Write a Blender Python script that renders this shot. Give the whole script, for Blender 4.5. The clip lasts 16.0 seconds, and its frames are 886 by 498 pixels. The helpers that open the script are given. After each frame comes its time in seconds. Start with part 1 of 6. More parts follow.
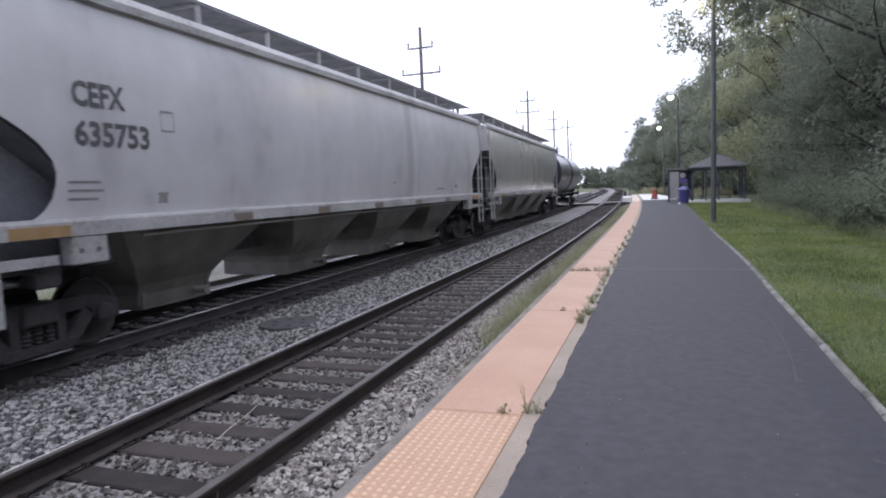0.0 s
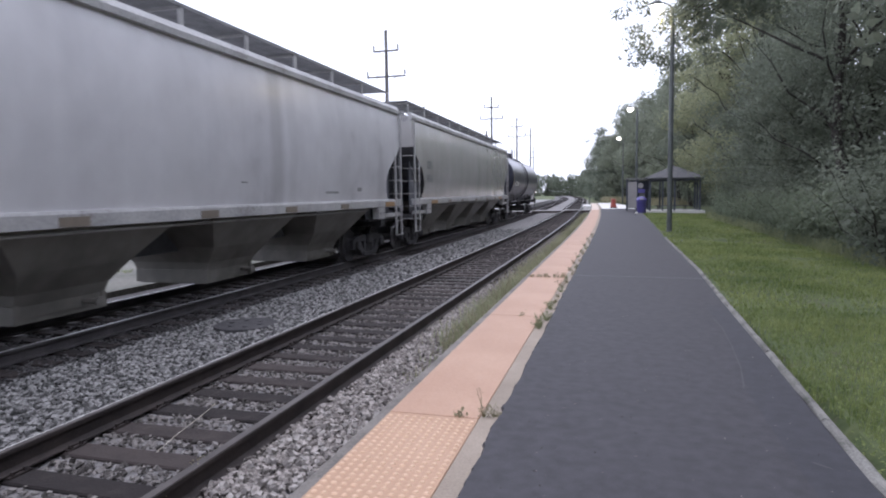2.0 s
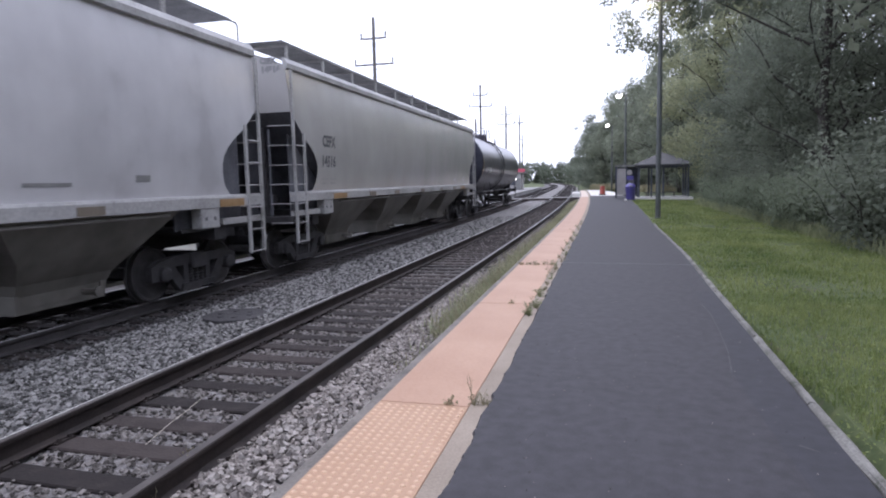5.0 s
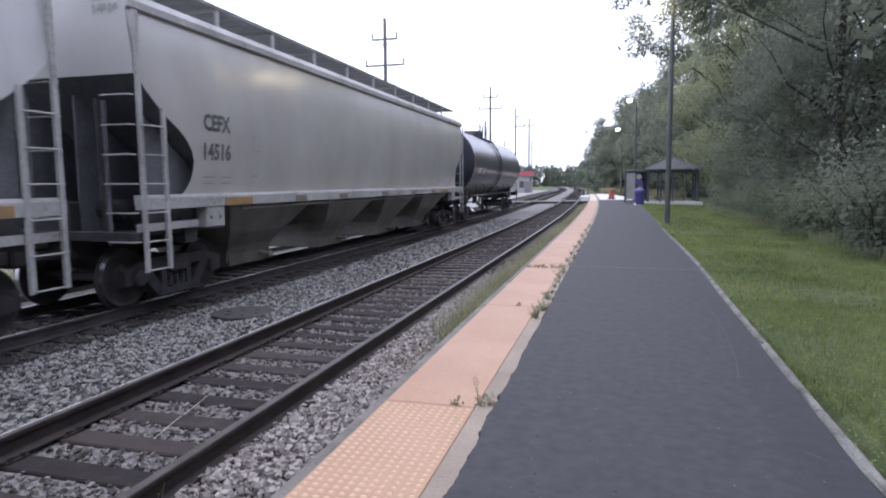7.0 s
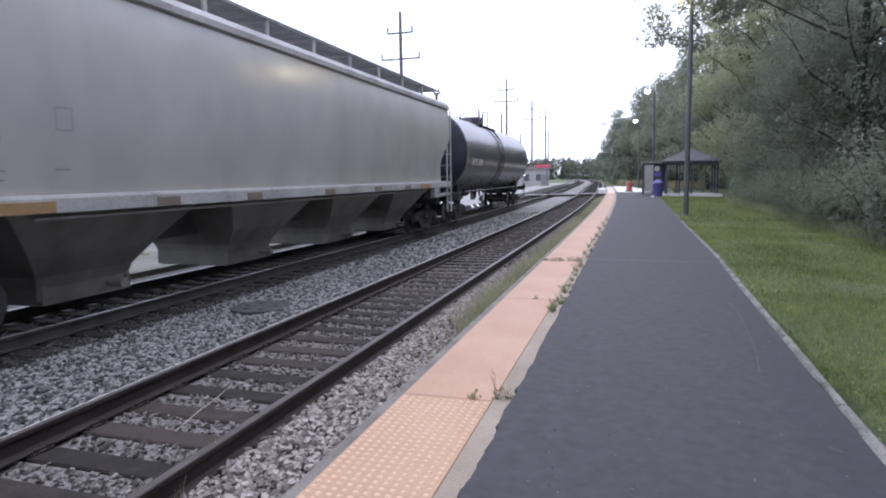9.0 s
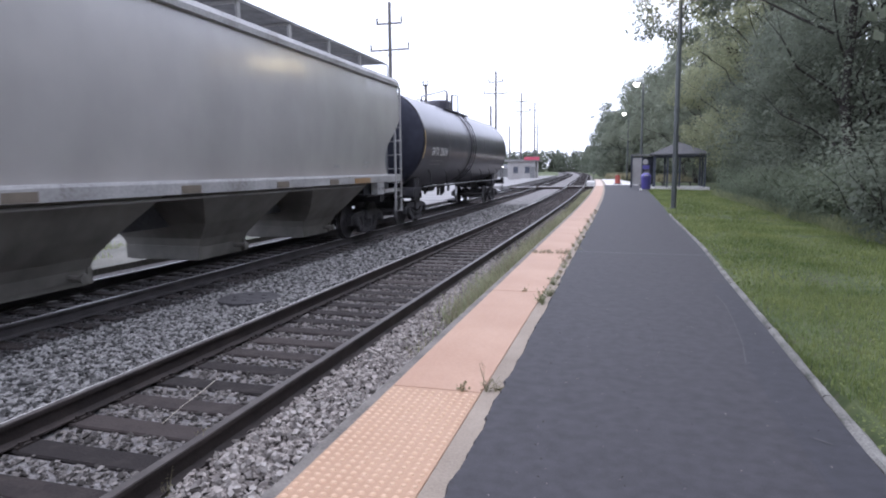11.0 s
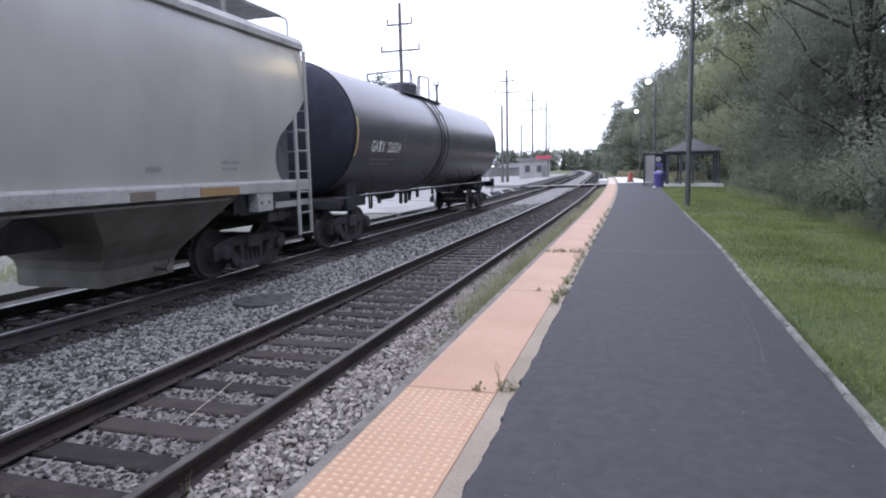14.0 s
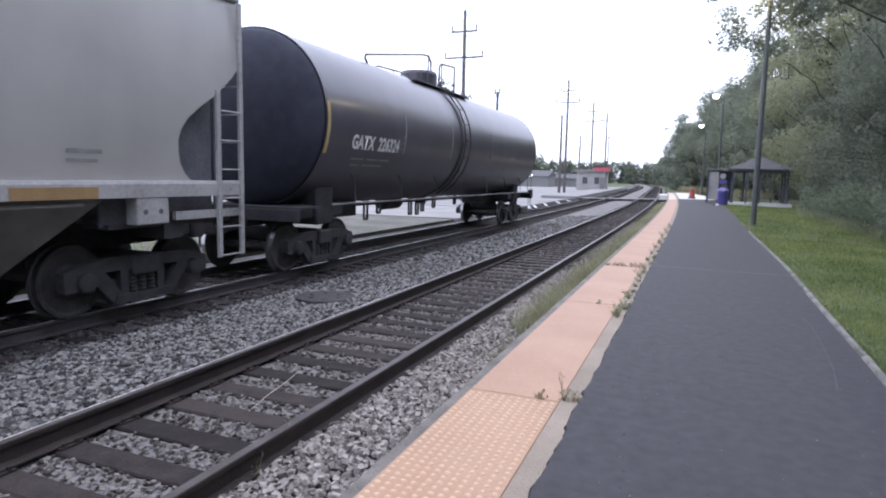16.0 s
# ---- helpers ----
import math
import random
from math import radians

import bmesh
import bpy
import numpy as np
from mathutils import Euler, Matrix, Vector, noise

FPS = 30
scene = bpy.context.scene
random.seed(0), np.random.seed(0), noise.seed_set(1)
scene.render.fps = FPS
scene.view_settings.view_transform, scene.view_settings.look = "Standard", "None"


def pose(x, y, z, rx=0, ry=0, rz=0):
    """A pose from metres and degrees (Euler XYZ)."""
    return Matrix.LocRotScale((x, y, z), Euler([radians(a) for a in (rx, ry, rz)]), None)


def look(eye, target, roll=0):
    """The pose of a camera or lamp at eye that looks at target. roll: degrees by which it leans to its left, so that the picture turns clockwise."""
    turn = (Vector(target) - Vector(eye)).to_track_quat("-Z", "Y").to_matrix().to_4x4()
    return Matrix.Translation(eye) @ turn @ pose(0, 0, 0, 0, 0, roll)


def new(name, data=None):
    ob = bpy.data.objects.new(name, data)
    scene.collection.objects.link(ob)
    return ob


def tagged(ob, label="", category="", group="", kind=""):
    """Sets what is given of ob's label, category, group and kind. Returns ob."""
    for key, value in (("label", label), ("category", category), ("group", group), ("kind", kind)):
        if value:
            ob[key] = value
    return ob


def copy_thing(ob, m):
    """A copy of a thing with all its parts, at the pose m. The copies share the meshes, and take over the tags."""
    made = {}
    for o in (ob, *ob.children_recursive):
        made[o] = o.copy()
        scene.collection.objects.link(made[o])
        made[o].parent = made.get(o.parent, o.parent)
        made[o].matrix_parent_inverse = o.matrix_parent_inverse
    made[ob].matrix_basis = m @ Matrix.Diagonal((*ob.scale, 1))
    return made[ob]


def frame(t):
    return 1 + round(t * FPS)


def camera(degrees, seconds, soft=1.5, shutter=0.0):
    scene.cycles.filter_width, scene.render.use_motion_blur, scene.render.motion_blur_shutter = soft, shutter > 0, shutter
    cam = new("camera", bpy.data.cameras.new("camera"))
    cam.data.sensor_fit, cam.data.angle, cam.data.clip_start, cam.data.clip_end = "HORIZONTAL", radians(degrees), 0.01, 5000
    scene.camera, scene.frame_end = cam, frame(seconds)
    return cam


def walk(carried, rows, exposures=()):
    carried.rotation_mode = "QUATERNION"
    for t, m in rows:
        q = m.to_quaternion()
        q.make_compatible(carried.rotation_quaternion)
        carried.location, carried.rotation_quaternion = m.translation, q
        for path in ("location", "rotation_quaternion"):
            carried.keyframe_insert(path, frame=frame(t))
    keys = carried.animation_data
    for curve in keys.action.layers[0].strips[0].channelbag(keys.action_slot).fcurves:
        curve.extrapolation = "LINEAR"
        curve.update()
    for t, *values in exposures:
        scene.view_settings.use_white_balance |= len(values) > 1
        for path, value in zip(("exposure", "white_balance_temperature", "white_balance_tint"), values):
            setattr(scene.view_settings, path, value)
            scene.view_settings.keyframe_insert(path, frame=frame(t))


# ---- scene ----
cam = camera(70.55, 16.0, soft=2.0, shutter=0.5)
PATH = [
    (0.0, pose(0.005, 0.013, 1.553, 84.67, 2.32, 18.86)),
    (0.5, pose(0.004, 0.010, 1.552, 84.74, 1.92, 17.93)),
    (1.0, pose(0.007, 0.013, 1.553, 85.05, 1.36, 17.05)),
    (1.5, pose(0.007, 0.008, 1.552, 85.36, 1.00, 16.51)),
    (2.0, pose(0.014, 0.005, 1.548, 84.96, 0.82, 15.46)),
    (2.5, pose(0.016, 0.006, 1.553, 84.56, 1.27, 14.70)),
    (3.0, pose(0.031, 0.008, 1.547, 84.70, 1.50, 14.80)),
    (3.5, pose(0.012, 0.017, 1.550, 84.22, 1.58, 13.97)),
    (4.0, pose(0.022, 0.027, 1.547, 83.89, 1.71, 13.98)),
    (6.5, pose(0.019, 0.006, 1.548, 83.96, 0.43, 15.46)),
    (7.0, pose(0.018, 0.001, 1.545, 84.04, 0.41, 15.30)),
    (7.5, pose(0.015, -0.004, 1.544, 83.77, 0.33, 15.63)),
    (8.0, pose(0.017, -0.004, 1.549, 83.70, 0.91, 16.68)),
    (10.5, pose(0.014, 0.016, 1.540, 82.96, 0.54, 16.47)),
    (11.0, pose(0.008, 0.016, 1.541, 82.74, 0.54, 15.77)),
    (11.5, pose(0.010, 0.021, 1.537, 82.65, 1.06, 16.26)),
    (12.0, pose(0.003, 0.026, 1.538, 82.05, 1.30, 15.35)),
    (12.5, pose(-0.008, 0.025, 1.536, 82.04, 1.04, 14.92)),
    (13.0, pose(-0.002, 0.017, 1.538, 82.15, 1.17, 16.07)),
    (13.5, pose(-0.005, 0.018, 1.542, 82.03, 1.45, 16.21)),
    (14.0, pose(-0.001, 0.009, 1.547, 82.75, 1.25, 16.82)),
    (14.5, pose(-0.003, -0.009, 1.548, 82.94, 1.06, 17.28)),
    (15.0, pose(-0.025, -0.046, 1.552, 83.46, 0.39, 18.76)),
    (15.5, pose(-0.058, -0.081, 1.541, 83.13, -0.28, 20.30)),
    (16.0, pose(-0.105, -0.111, 1.547, 83.33, -1.24, 21.83)),
]
walk(cam, PATH, [(0, 0.17, 6000, 17.0), (5, 0.23, 5930, 19.0), (10, 0.32, 5860, 18), (16, 0.35, 5860, 17)])

# ---- light ----
world = bpy.data.worlds.new("overcast_sky")
scene.world = world
world.use_nodes = True
wn, wl = world.node_tree.nodes, world.node_tree.links
sky = wn.new("ShaderNodeTexSky")
sky.sky_type, sky.sun_disc = "NISHITA", False
sky.sun_elevation, sky.sun_rotation = radians(77), radians(326)
sky.air_density, sky.dust_density = 1.0, 4.0
cloud = wn.new("ShaderNodeMix")
cloud.data_type = "RGBA"
cloud.inputs[0].default_value = 0.80
cloud.inputs[7].default_value = (12.5, 12.9, 14.0, 1)
wl.new(sky.outputs[0], cloud.inputs[6])
wl.new(cloud.outputs[2], wn["Background"].inputs[0])
wn["Background"].inputs[1].default_value = 0.13

sun_data = bpy.data.lights.new("sun", "SUN")
sun_data.energy, sun_data.angle, sun_data.color = 0.6, radians(60), (1.0, 0.95, 0.88)
sun = new("sun", sun_data)
sun.matrix_basis = look((-8, 12, 62), (0, 0, 0))


# ---- materials ----
def surface(name, a, b, rough=0.8, metal=0.0, scale=2.0, fine=60.0, bump=0.2, depth=0.01, spread=0.0, streak=0.0, island=False, dark=None):
    """Colours a to b at two scales of noise, relief from the fine one; spread: difference from piece to piece;
    streak: stretch of the noise along z for rain marks; dark: a third colour in worn blotches."""
    m = bpy.data.materials.new(name)
    m.use_nodes = True
    n, l = m.node_tree.nodes, m.node_tree.links
    p = n["Principled BSDF"]
    p.inputs["Roughness"].default_value, p.inputs["Metallic"].default_value = rough, metal
    co = n.new("ShaderNodeTexCoord")
    mp = n.new("ShaderNodeMapping")
    l.new(co.outputs["Object"], mp.inputs[0])
    if streak:
        mp.inputs["Scale"].default_value = (1, 1, streak)
    big, small = n.new("ShaderNodeTexNoise"), n.new("ShaderNodeTexNoise")
    big.inputs["Scale"].default_value, small.inputs["Scale"].default_value = scale, fine
    big.inputs["Detail"].default_value, small.inputs["Detail"].default_value = 5, 3
    tilt = n.new("ShaderNodeMapping")
    tilt.inputs["Rotation"].default_value = (0.55, 0.35, 0.75)
    l.new(co.outputs["Object"], tilt.inputs[0])
    l.new(mp.outputs[0], big.inputs["Vector"]), l.new(tilt.outputs[0], small.inputs["Vector"])
    mixed = n.new("ShaderNodeMath")
    mixed.operation = "MULTIPLY_ADD"
    mixed.inputs[1].default_value = 0.4
    l.new(small.outputs[0], mixed.inputs[0])
    sc = n.new("ShaderNodeMath")
    sc.operation = "MULTIPLY"
    sc.inputs[1].default_value = 0.6
    l.new(big.outputs[0], sc.inputs[0]), l.new(sc.outputs[0], mixed.inputs[2])
    value = mixed.outputs[0]
    if spread:
        info = n.new("ShaderNodeNewGeometry") if island else n.new("ShaderNodeObjectInfo")
        sp = n.new("ShaderNodeMath")
        sp.operation = "MULTIPLY_ADD"
        sp.inputs[1].default_value = spread
        l.new(info.outputs["Random Per Island" if island else "Random"], sp.inputs[0])
        off = n.new("ShaderNodeMath")
        off.operation = "SUBTRACT"
        off.inputs[1].default_value = spread / 2
        l.new(value, off.inputs[0]), l.new(off.outputs[0], sp.inputs[2])
        value = sp.outputs[0]
    ramp = n.new("ShaderNodeValToRGB")
    e = ramp.color_ramp.elements
    e[0].position, e[1].position = 0.36, 0.64
    e[0].color, e[1].color = (*a, 1), (*b, 1)
    if dark:
        d = e.new(0.44)
        d.color = (*a, 1)
        e[0].color = (*dark, 1)
    l.new(value, ramp.inputs[0]), l.new(ramp.outputs[0], p.inputs["Base Color"])
    if bump:
        bp = n.new("ShaderNodeBump")
        bp.inputs["Strength"].default_value, bp.inputs["Distance"].default_value = bump, depth
        l.new(small.outputs[0], bp.inputs["Height"]), l.new(bp.outputs[0], p.inputs["Normal"])
    return m


def glow(name, colour, strength):
    m = bpy.data.materials.new(name)
    m.use_nodes = True
    p = m.node_tree.nodes["Principled BSDF"]
    p.inputs["Base Color"].default_value = (*colour, 1)
    p.inputs["Emission Color"].default_value, p.inputs["Emission Strength"].default_value = (*colour, 1), strength
    return m


TRACE = surface("worn_paint", (0.049, 0.049, 0.0532), (0.091, 0.091, 0.0959), 0.85, scale=20, fine=90, bump=0)


def leafy(name, a, b, rough=0.6, spread=0.06, scale=0.3):
    """Foliage with a random shade for each leaf and some light passing through."""
    m = surface(name, a, b, rough, scale=scale, fine=8, bump=0, spread=spread, island=True)
    n, l = m.node_tree.nodes, m.node_tree.links
    p, out = n["Principled BSDF"], n["Material Output"]
    p.inputs["Specular IOR Level"].default_value = 0.22
    tr, mix = n.new("ShaderNodeBsdfTranslucent"), n.new("ShaderNodeMixShader")
    mix.inputs[0].default_value = 0.55
    l.new(n["Color Ramp"].outputs[0], tr.inputs[0])
    l.new(p.outputs[0], mix.inputs[1]), l.new(tr.outputs[0], mix.inputs[2]), l.new(mix.outputs[0], out.inputs[0])
    return m


ASPHALT = surface("asphalt", (0.0235, 0.0226, 0.0268), (0.0440, 0.0423, 0.0492), 0.74, scale=11, fine=150, bump=0.25, depth=0.002)
EDGE_CONCRETE = surface("grimy_edge_concrete", (0.105, 0.096, 0.086), (0.23, 0.212, 0.19), 0.9, scale=3, fine=60, bump=0.5, depth=0.006)
ASPHALT_DARK = surface("newer_dark_asphalt", (0.0195, 0.0196, 0.0250), (0.0335, 0.0337, 0.0422), 0.72, scale=11, fine=150, bump=0.25, depth=0.002)
LOT = surface("dry_worn_asphalt", (0.030, 0.029, 0.030), (0.052, 0.050, 0.052), 1.0, scale=3, fine=60, bump=0)
LOT.node_tree.nodes["Principled BSDF"].inputs["Specular IOR Level"].default_value = 0.03
KERB = surface("weathered_kerb", (0.1312, 0.1287, 0.1164), (0.2542, 0.246, 0.2255), 0.9, scale=4, fine=60, bump=0.6, depth=0.006, dark=(0.07, 0.075, 0.055))
CONCRETE = surface("concrete", (0.228, 0.1881, 0.1472), (0.342, 0.2878, 0.2308), 0.85, scale=1.5, fine=70, bump=0.4, depth=0.004)
PALE = surface("pale_concrete", (0.20, 0.195, 0.19), (0.31, 0.305, 0.297), 0.85, scale=0.4, fine=30, bump=0.2)
# Base tone lowered for the shadow between the domes.
TACTILE_TAN = surface("domed_paving", (0.3713, 0.2237, 0.1344), (0.4418, 0.2839, 0.1833), 0.6, scale=1.2, fine=40, bump=0.1, depth=0.003)
TACTILE = surface("tactile_paving", (0.375, 0.222, 0.143), (0.445, 0.283, 0.190), 0.6, scale=1.2, fine=40, bump=0.1, depth=0.003, spread=0.1)
TACTILE_PALE = surface("bleached_tactile_paving", (0.52, 0.42, 0.34), (0.62, 0.52, 0.44), 0.6, scale=1.2, fine=40, bump=0.1, depth=0.003)
# Paler than their panel: the light on the dome tops is painted in.
DOMES = surface("lit_tactile_domes", (0.53, 0.355, 0.230), (0.62, 0.43, 0.295), 0.55, scale=3, fine=40, bump=0.1, depth=0.002)
RAIL_STEEL = surface("rusty_rail_steel", (0.021, 0.0165, 0.0155), (0.050, 0.038, 0.034), 0.75, 0.1, scale=3, fine=60, bump=0.3, depth=0.003)
RAIL_GRIMY = surface("grimy_rail_steel", (0.033, 0.03, 0.0315), (0.072, 0.0645, 0.0645), 0.85, 0.0, scale=3, fine=60, bump=0.3, depth=0.003)
RAIL_TOP = surface("dull_rail_head", (0.050, 0.043, 0.040), (0.10, 0.088, 0.082), 0.40, 0.1, scale=5, fine=80, bump=0.1, depth=0.001)
# Worn running strip whose glint of the sky is painted near-white.
RAIL_HEAD = surface("worn_rail_head_glint", (0.76, 0.75, 0.74), (0.86, 0.85, 0.84), 0.45, 0.35, scale=5, fine=80, bump=0.05, depth=0.001)
TIE_WOOD = surface("creosoted_wood", (0.01476, 0.01132, 0.01082), (0.04592, 0.03608, 0.03321), 0.95, scale=6, fine=50, bump=0.7, depth=0.01, spread=0.30)
STONE = surface("crushed_stone", (0.058, 0.057, 0.055), (0.285, 0.278, 0.268), 0.9, scale=9, fine=60, bump=0.3, depth=0.004, spread=0.75, island=True)
STONE_TAN = surface("tan_crushed_stone", (0.1771, 0.1573, 0.1427), (0.3541, 0.3229, 0.2969), 0.9, scale=9, fine=60, bump=0.3, depth=0.004, spread=0.7, island=True)
STONE_SINGLE = surface("pale_single_stone", (0.1667, 0.151, 0.1396), (0.375, 0.3489, 0.3229), 0.9, scale=9, fine=60, bump=0.3, depth=0.004, spread=0.7)
STONE_BROWN = surface("brown_stained_stone", (0.0528, 0.04664, 0.04224), (0.22, 0.2024, 0.1883), 0.9, scale=9, fine=60, bump=0.3, depth=0.004, spread=0.8, island=True)
STONE_OILY = surface("oily_stone", (0.03, 0.0275, 0.0275), (0.11, 0.1038, 0.1013), 0.85, scale=9, fine=60, bump=0.3, depth=0.004, spread=0.8, island=True)
BALLAST = surface("ballast_bed", (0.115, 0.108, 0.106), (0.30, 0.287, 0.281), 0.95, scale=14, fine=45, bump=1.0, depth=0.04)
APRON = surface("white_concrete", (0.60, 0.585, 0.56), (0.74, 0.725, 0.70), 0.8, scale=0.6, fine=20, bump=0.1)
BALLAST_DARK = surface("dirty_ballast", (0.0567, 0.05265, 0.05265), (0.1553, 0.1458, 0.1444), 0.95, scale=12, fine=40, bump=1.0, depth=0.04)
GROUND = surface("rough_ground", (0.054, 0.078, 0.0264), (0.132, 0.15, 0.06), 0.95, scale=0.3, fine=6, bump=0.6, depth=0.05, dark=(0.10, 0.085, 0.06))
GRASS = leafy("grass_blades", (0.1189, 0.1675, 0.05405), (0.3243, 0.3621, 0.1459), 0.6, 0.14, 0.55)
GRAVEL = surface("pale_gravel", (0.10, 0.10, 0.084), (0.19, 0.184, 0.16), 0.95, scale=0.5, fine=18, bump=0.6, depth=0.02, dark=(0.09, 0.10, 0.06))
DRY_GRASS = leafy("dry_grass", (0.2415, 0.2242, 0.138), (0.4255, 0.391, 0.2645))
WEED = leafy("weed_leaves", (0.231, 0.2585, 0.1485), (0.396, 0.4125, 0.253))
# Three leaf tones put the wood's light and shade into colour.
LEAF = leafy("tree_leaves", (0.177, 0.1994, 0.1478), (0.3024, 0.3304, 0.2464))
LEAF_SHADED = leafy("shaded_tree_leaves", (0.1455, 0.167, 0.1265), (0.253, 0.2834, 0.2176))
LEAF_LIT = leafy("lit_tree_leaves", (0.2754, 0.2938, 0.1782), (0.432, 0.4482, 0.2862))
SHRUB = leafy("shrub_leaves", (0.1651, 0.1993, 0.1366), (0.2561, 0.2938, 0.2072))
BARK = surface("bark", (0.022, 0.019, 0.017), (0.055, 0.048, 0.042), 0.95, scale=4, fine=25, bump=0.9, depth=0.03)
POLE_WOOD = surface("weathered_pole", (0.095, 0.088, 0.082), (0.17, 0.16, 0.15), 0.9, scale=2, fine=20, bump=0.4)
DARK_METAL = surface("dark_green_metal", (0.070, 0.078, 0.075), (0.11, 0.12, 0.116), 0.5, 0.1, scale=3, fine=40, bump=0.1)
HOPPER_GREY = surface("grey_car_paint", (0.53, 0.525, 0.535), (0.62, 0.615, 0.622), 0.34, scale=0.8, fine=1.6, bump=0.16, depth=0.02, streak=0.10, dark=(0.45, 0.445, 0.455))
HOPPER_BEIGE = surface("warm_grey_car_paint", (0.4002, 0.3884, 0.3743), (0.4826, 0.4696, 0.4508), 0.22, scale=0.5, fine=1.2, bump=0.22, depth=0.03, streak=0.10)
# Dirty paint, lowered further for the shade under the cars.
HOPPER_LOW = surface("dirty_shaded_hopper_paint", (0.1321, 0.1247, 0.1111), (0.2439, 0.2303, 0.2066), 0.45, scale=0.8, fine=3, bump=0.1, streak=0.25)
# Grime plus the shade of the end openings, both in the colour.
SHADE_PAINT = surface("grimy_shaded_paint", (0.09072, 0.09268, 0.1058), (0.1607, 0.1644, 0.1814), 0.8, scale=2, fine=20, bump=0.1)
SILL_PAINT = surface("pale_sill_paint", (0.34, 0.335, 0.33), (0.47, 0.465, 0.455), 0.5, scale=1.2, fine=20, bump=0.1, dark=(0.26, 0.25, 0.235))
TRUCK_STEEL = surface("grimy_cast_steel", (0.03168, 0.03018, 0.03244), (0.0679, 0.06488, 0.0679), 0.75, 0.1, scale=4, fine=40, bump=0.5)
WHEEL_STEEL = surface("wheel_steel", (0.0408, 0.03825, 0.0391), (0.085, 0.0799, 0.0816), 0.95, 0.0, scale=4, fine=40, bump=0.2)
TREAD = surface("polished_tread", (0.30, 0.30, 0.30), (0.45, 0.45, 0.45), 0.3, 1.0, scale=6, fine=50, bump=0)
TANK_BLACK = surface("black_tank_paint", (0.05386, 0.05063, 0.0657), (0.0835, 0.0797, 0.09962), 0.33, scale=0.7, fine=1.2, bump=0.05, depth=0.02, streak=0.25)
TANK_BLACK.node_tree.nodes["Principled BSDF"].inputs["Coat Weight"].default_value = 0.3
TANK_BLACK.node_tree.nodes["Principled BSDF"].inputs["Coat Roughness"].default_value = 0.16
TANK_HEAD = surface("dull_black_paint", (0.026, 0.028, 0.042), (0.046, 0.049, 0.068), 0.75, scale=0.7, fine=4, bump=0.02)
TANK_HEAD.node_tree.nodes["Principled BSDF"].inputs["Specular IOR Level"].default_value = 0.25
TANK_UNDER = surface("black_underframe", (0.024, 0.024, 0.028), (0.050, 0.048, 0.054), 0.85, scale=3, fine=30, bump=0.2)
GRATING = surface("galvanised_grating", (0.16, 0.16, 0.165), (0.28, 0.28, 0.285), 0.55, 0.4, scale=4, fine=40, bump=0.1)
MARK_DARK = surface("dark_stencil_paint", (0.075, 0.075, 0.08), (0.13, 0.13, 0.135), 0.6, scale=5, fine=50, bump=0)
MARK_FAINT = surface("faded_stencil_paint", (0.20, 0.20, 0.20), (0.30, 0.30, 0.295), 0.6, scale=5, fine=50, bump=0)
MARK_WHITE = surface("white_stencil_paint", (0.55, 0.55, 0.55), (0.75, 0.75, 0.75), 0.6, scale=5, fine=50, bump=0)
REFLECTOR = surface("amber_reflector", (0.29, 0.18, 0.08), (0.38, 0.25, 0.13), 0.4, scale=5, fine=50, bump=0)
REFLECTOR_DULL = surface("dull_taupe_reflector", (0.165, 0.140, 0.110), (0.22, 0.185, 0.145), 0.5, scale=5, fine=50, bump=0)
REFLECTOR_YELLOW = surface("yellow_reflector", (0.42, 0.30, 0.12), (0.55, 0.42, 0.20), 0.4, scale=5, fine=50, bump=0)
GREY_PLATE = surface("grey_plate", (0.16, 0.16, 0.158), (0.25, 0.25, 0.245), 0.5, scale=5, fine=50, bump=0)
PURPLE = surface("purple_plastic", (0.085, 0.075, 0.27), (0.125, 0.11, 0.35), 0.4, scale=2, fine=20, bump=0.05)
BARREL_RED = surface("red_orange_plastic", (0.27, 0.055, 0.040), (0.36, 0.085, 0.062), 0.45, scale=2, fine=20, bump=0.05)
ROOF_DARK = surface("dark_shingles", (0.075, 0.075, 0.080), (0.14, 0.14, 0.145), 0.85, scale=3, fine=12, bump=0.4)
FRAME_BLUE = surface("blue_grey_frame", (0.045, 0.050, 0.068), (0.080, 0.090, 0.115), 0.5, scale=3, fine=20, bump=0.05)
SIDING = surface("pale_siding", (0.31, 0.295, 0.285), (0.40, 0.385, 0.37), 0.7, scale=1, fine=10, bump=0.05)
RED_SIGN = surface("red_sign", (0.50, 0.07, 0.11), (0.6, 0.11, 0.16), 0.5, scale=2, fine=10, bump=0)
STRAW = surface("bleached_straw", (0.42, 0.38, 0.31), (0.58, 0.54, 0.46), 0.8, scale=8, fine=60, bump=0)
LAMP_GLASS = glow("lit_lamp_glass", (1.0, 0.93, 0.78), 9.0)


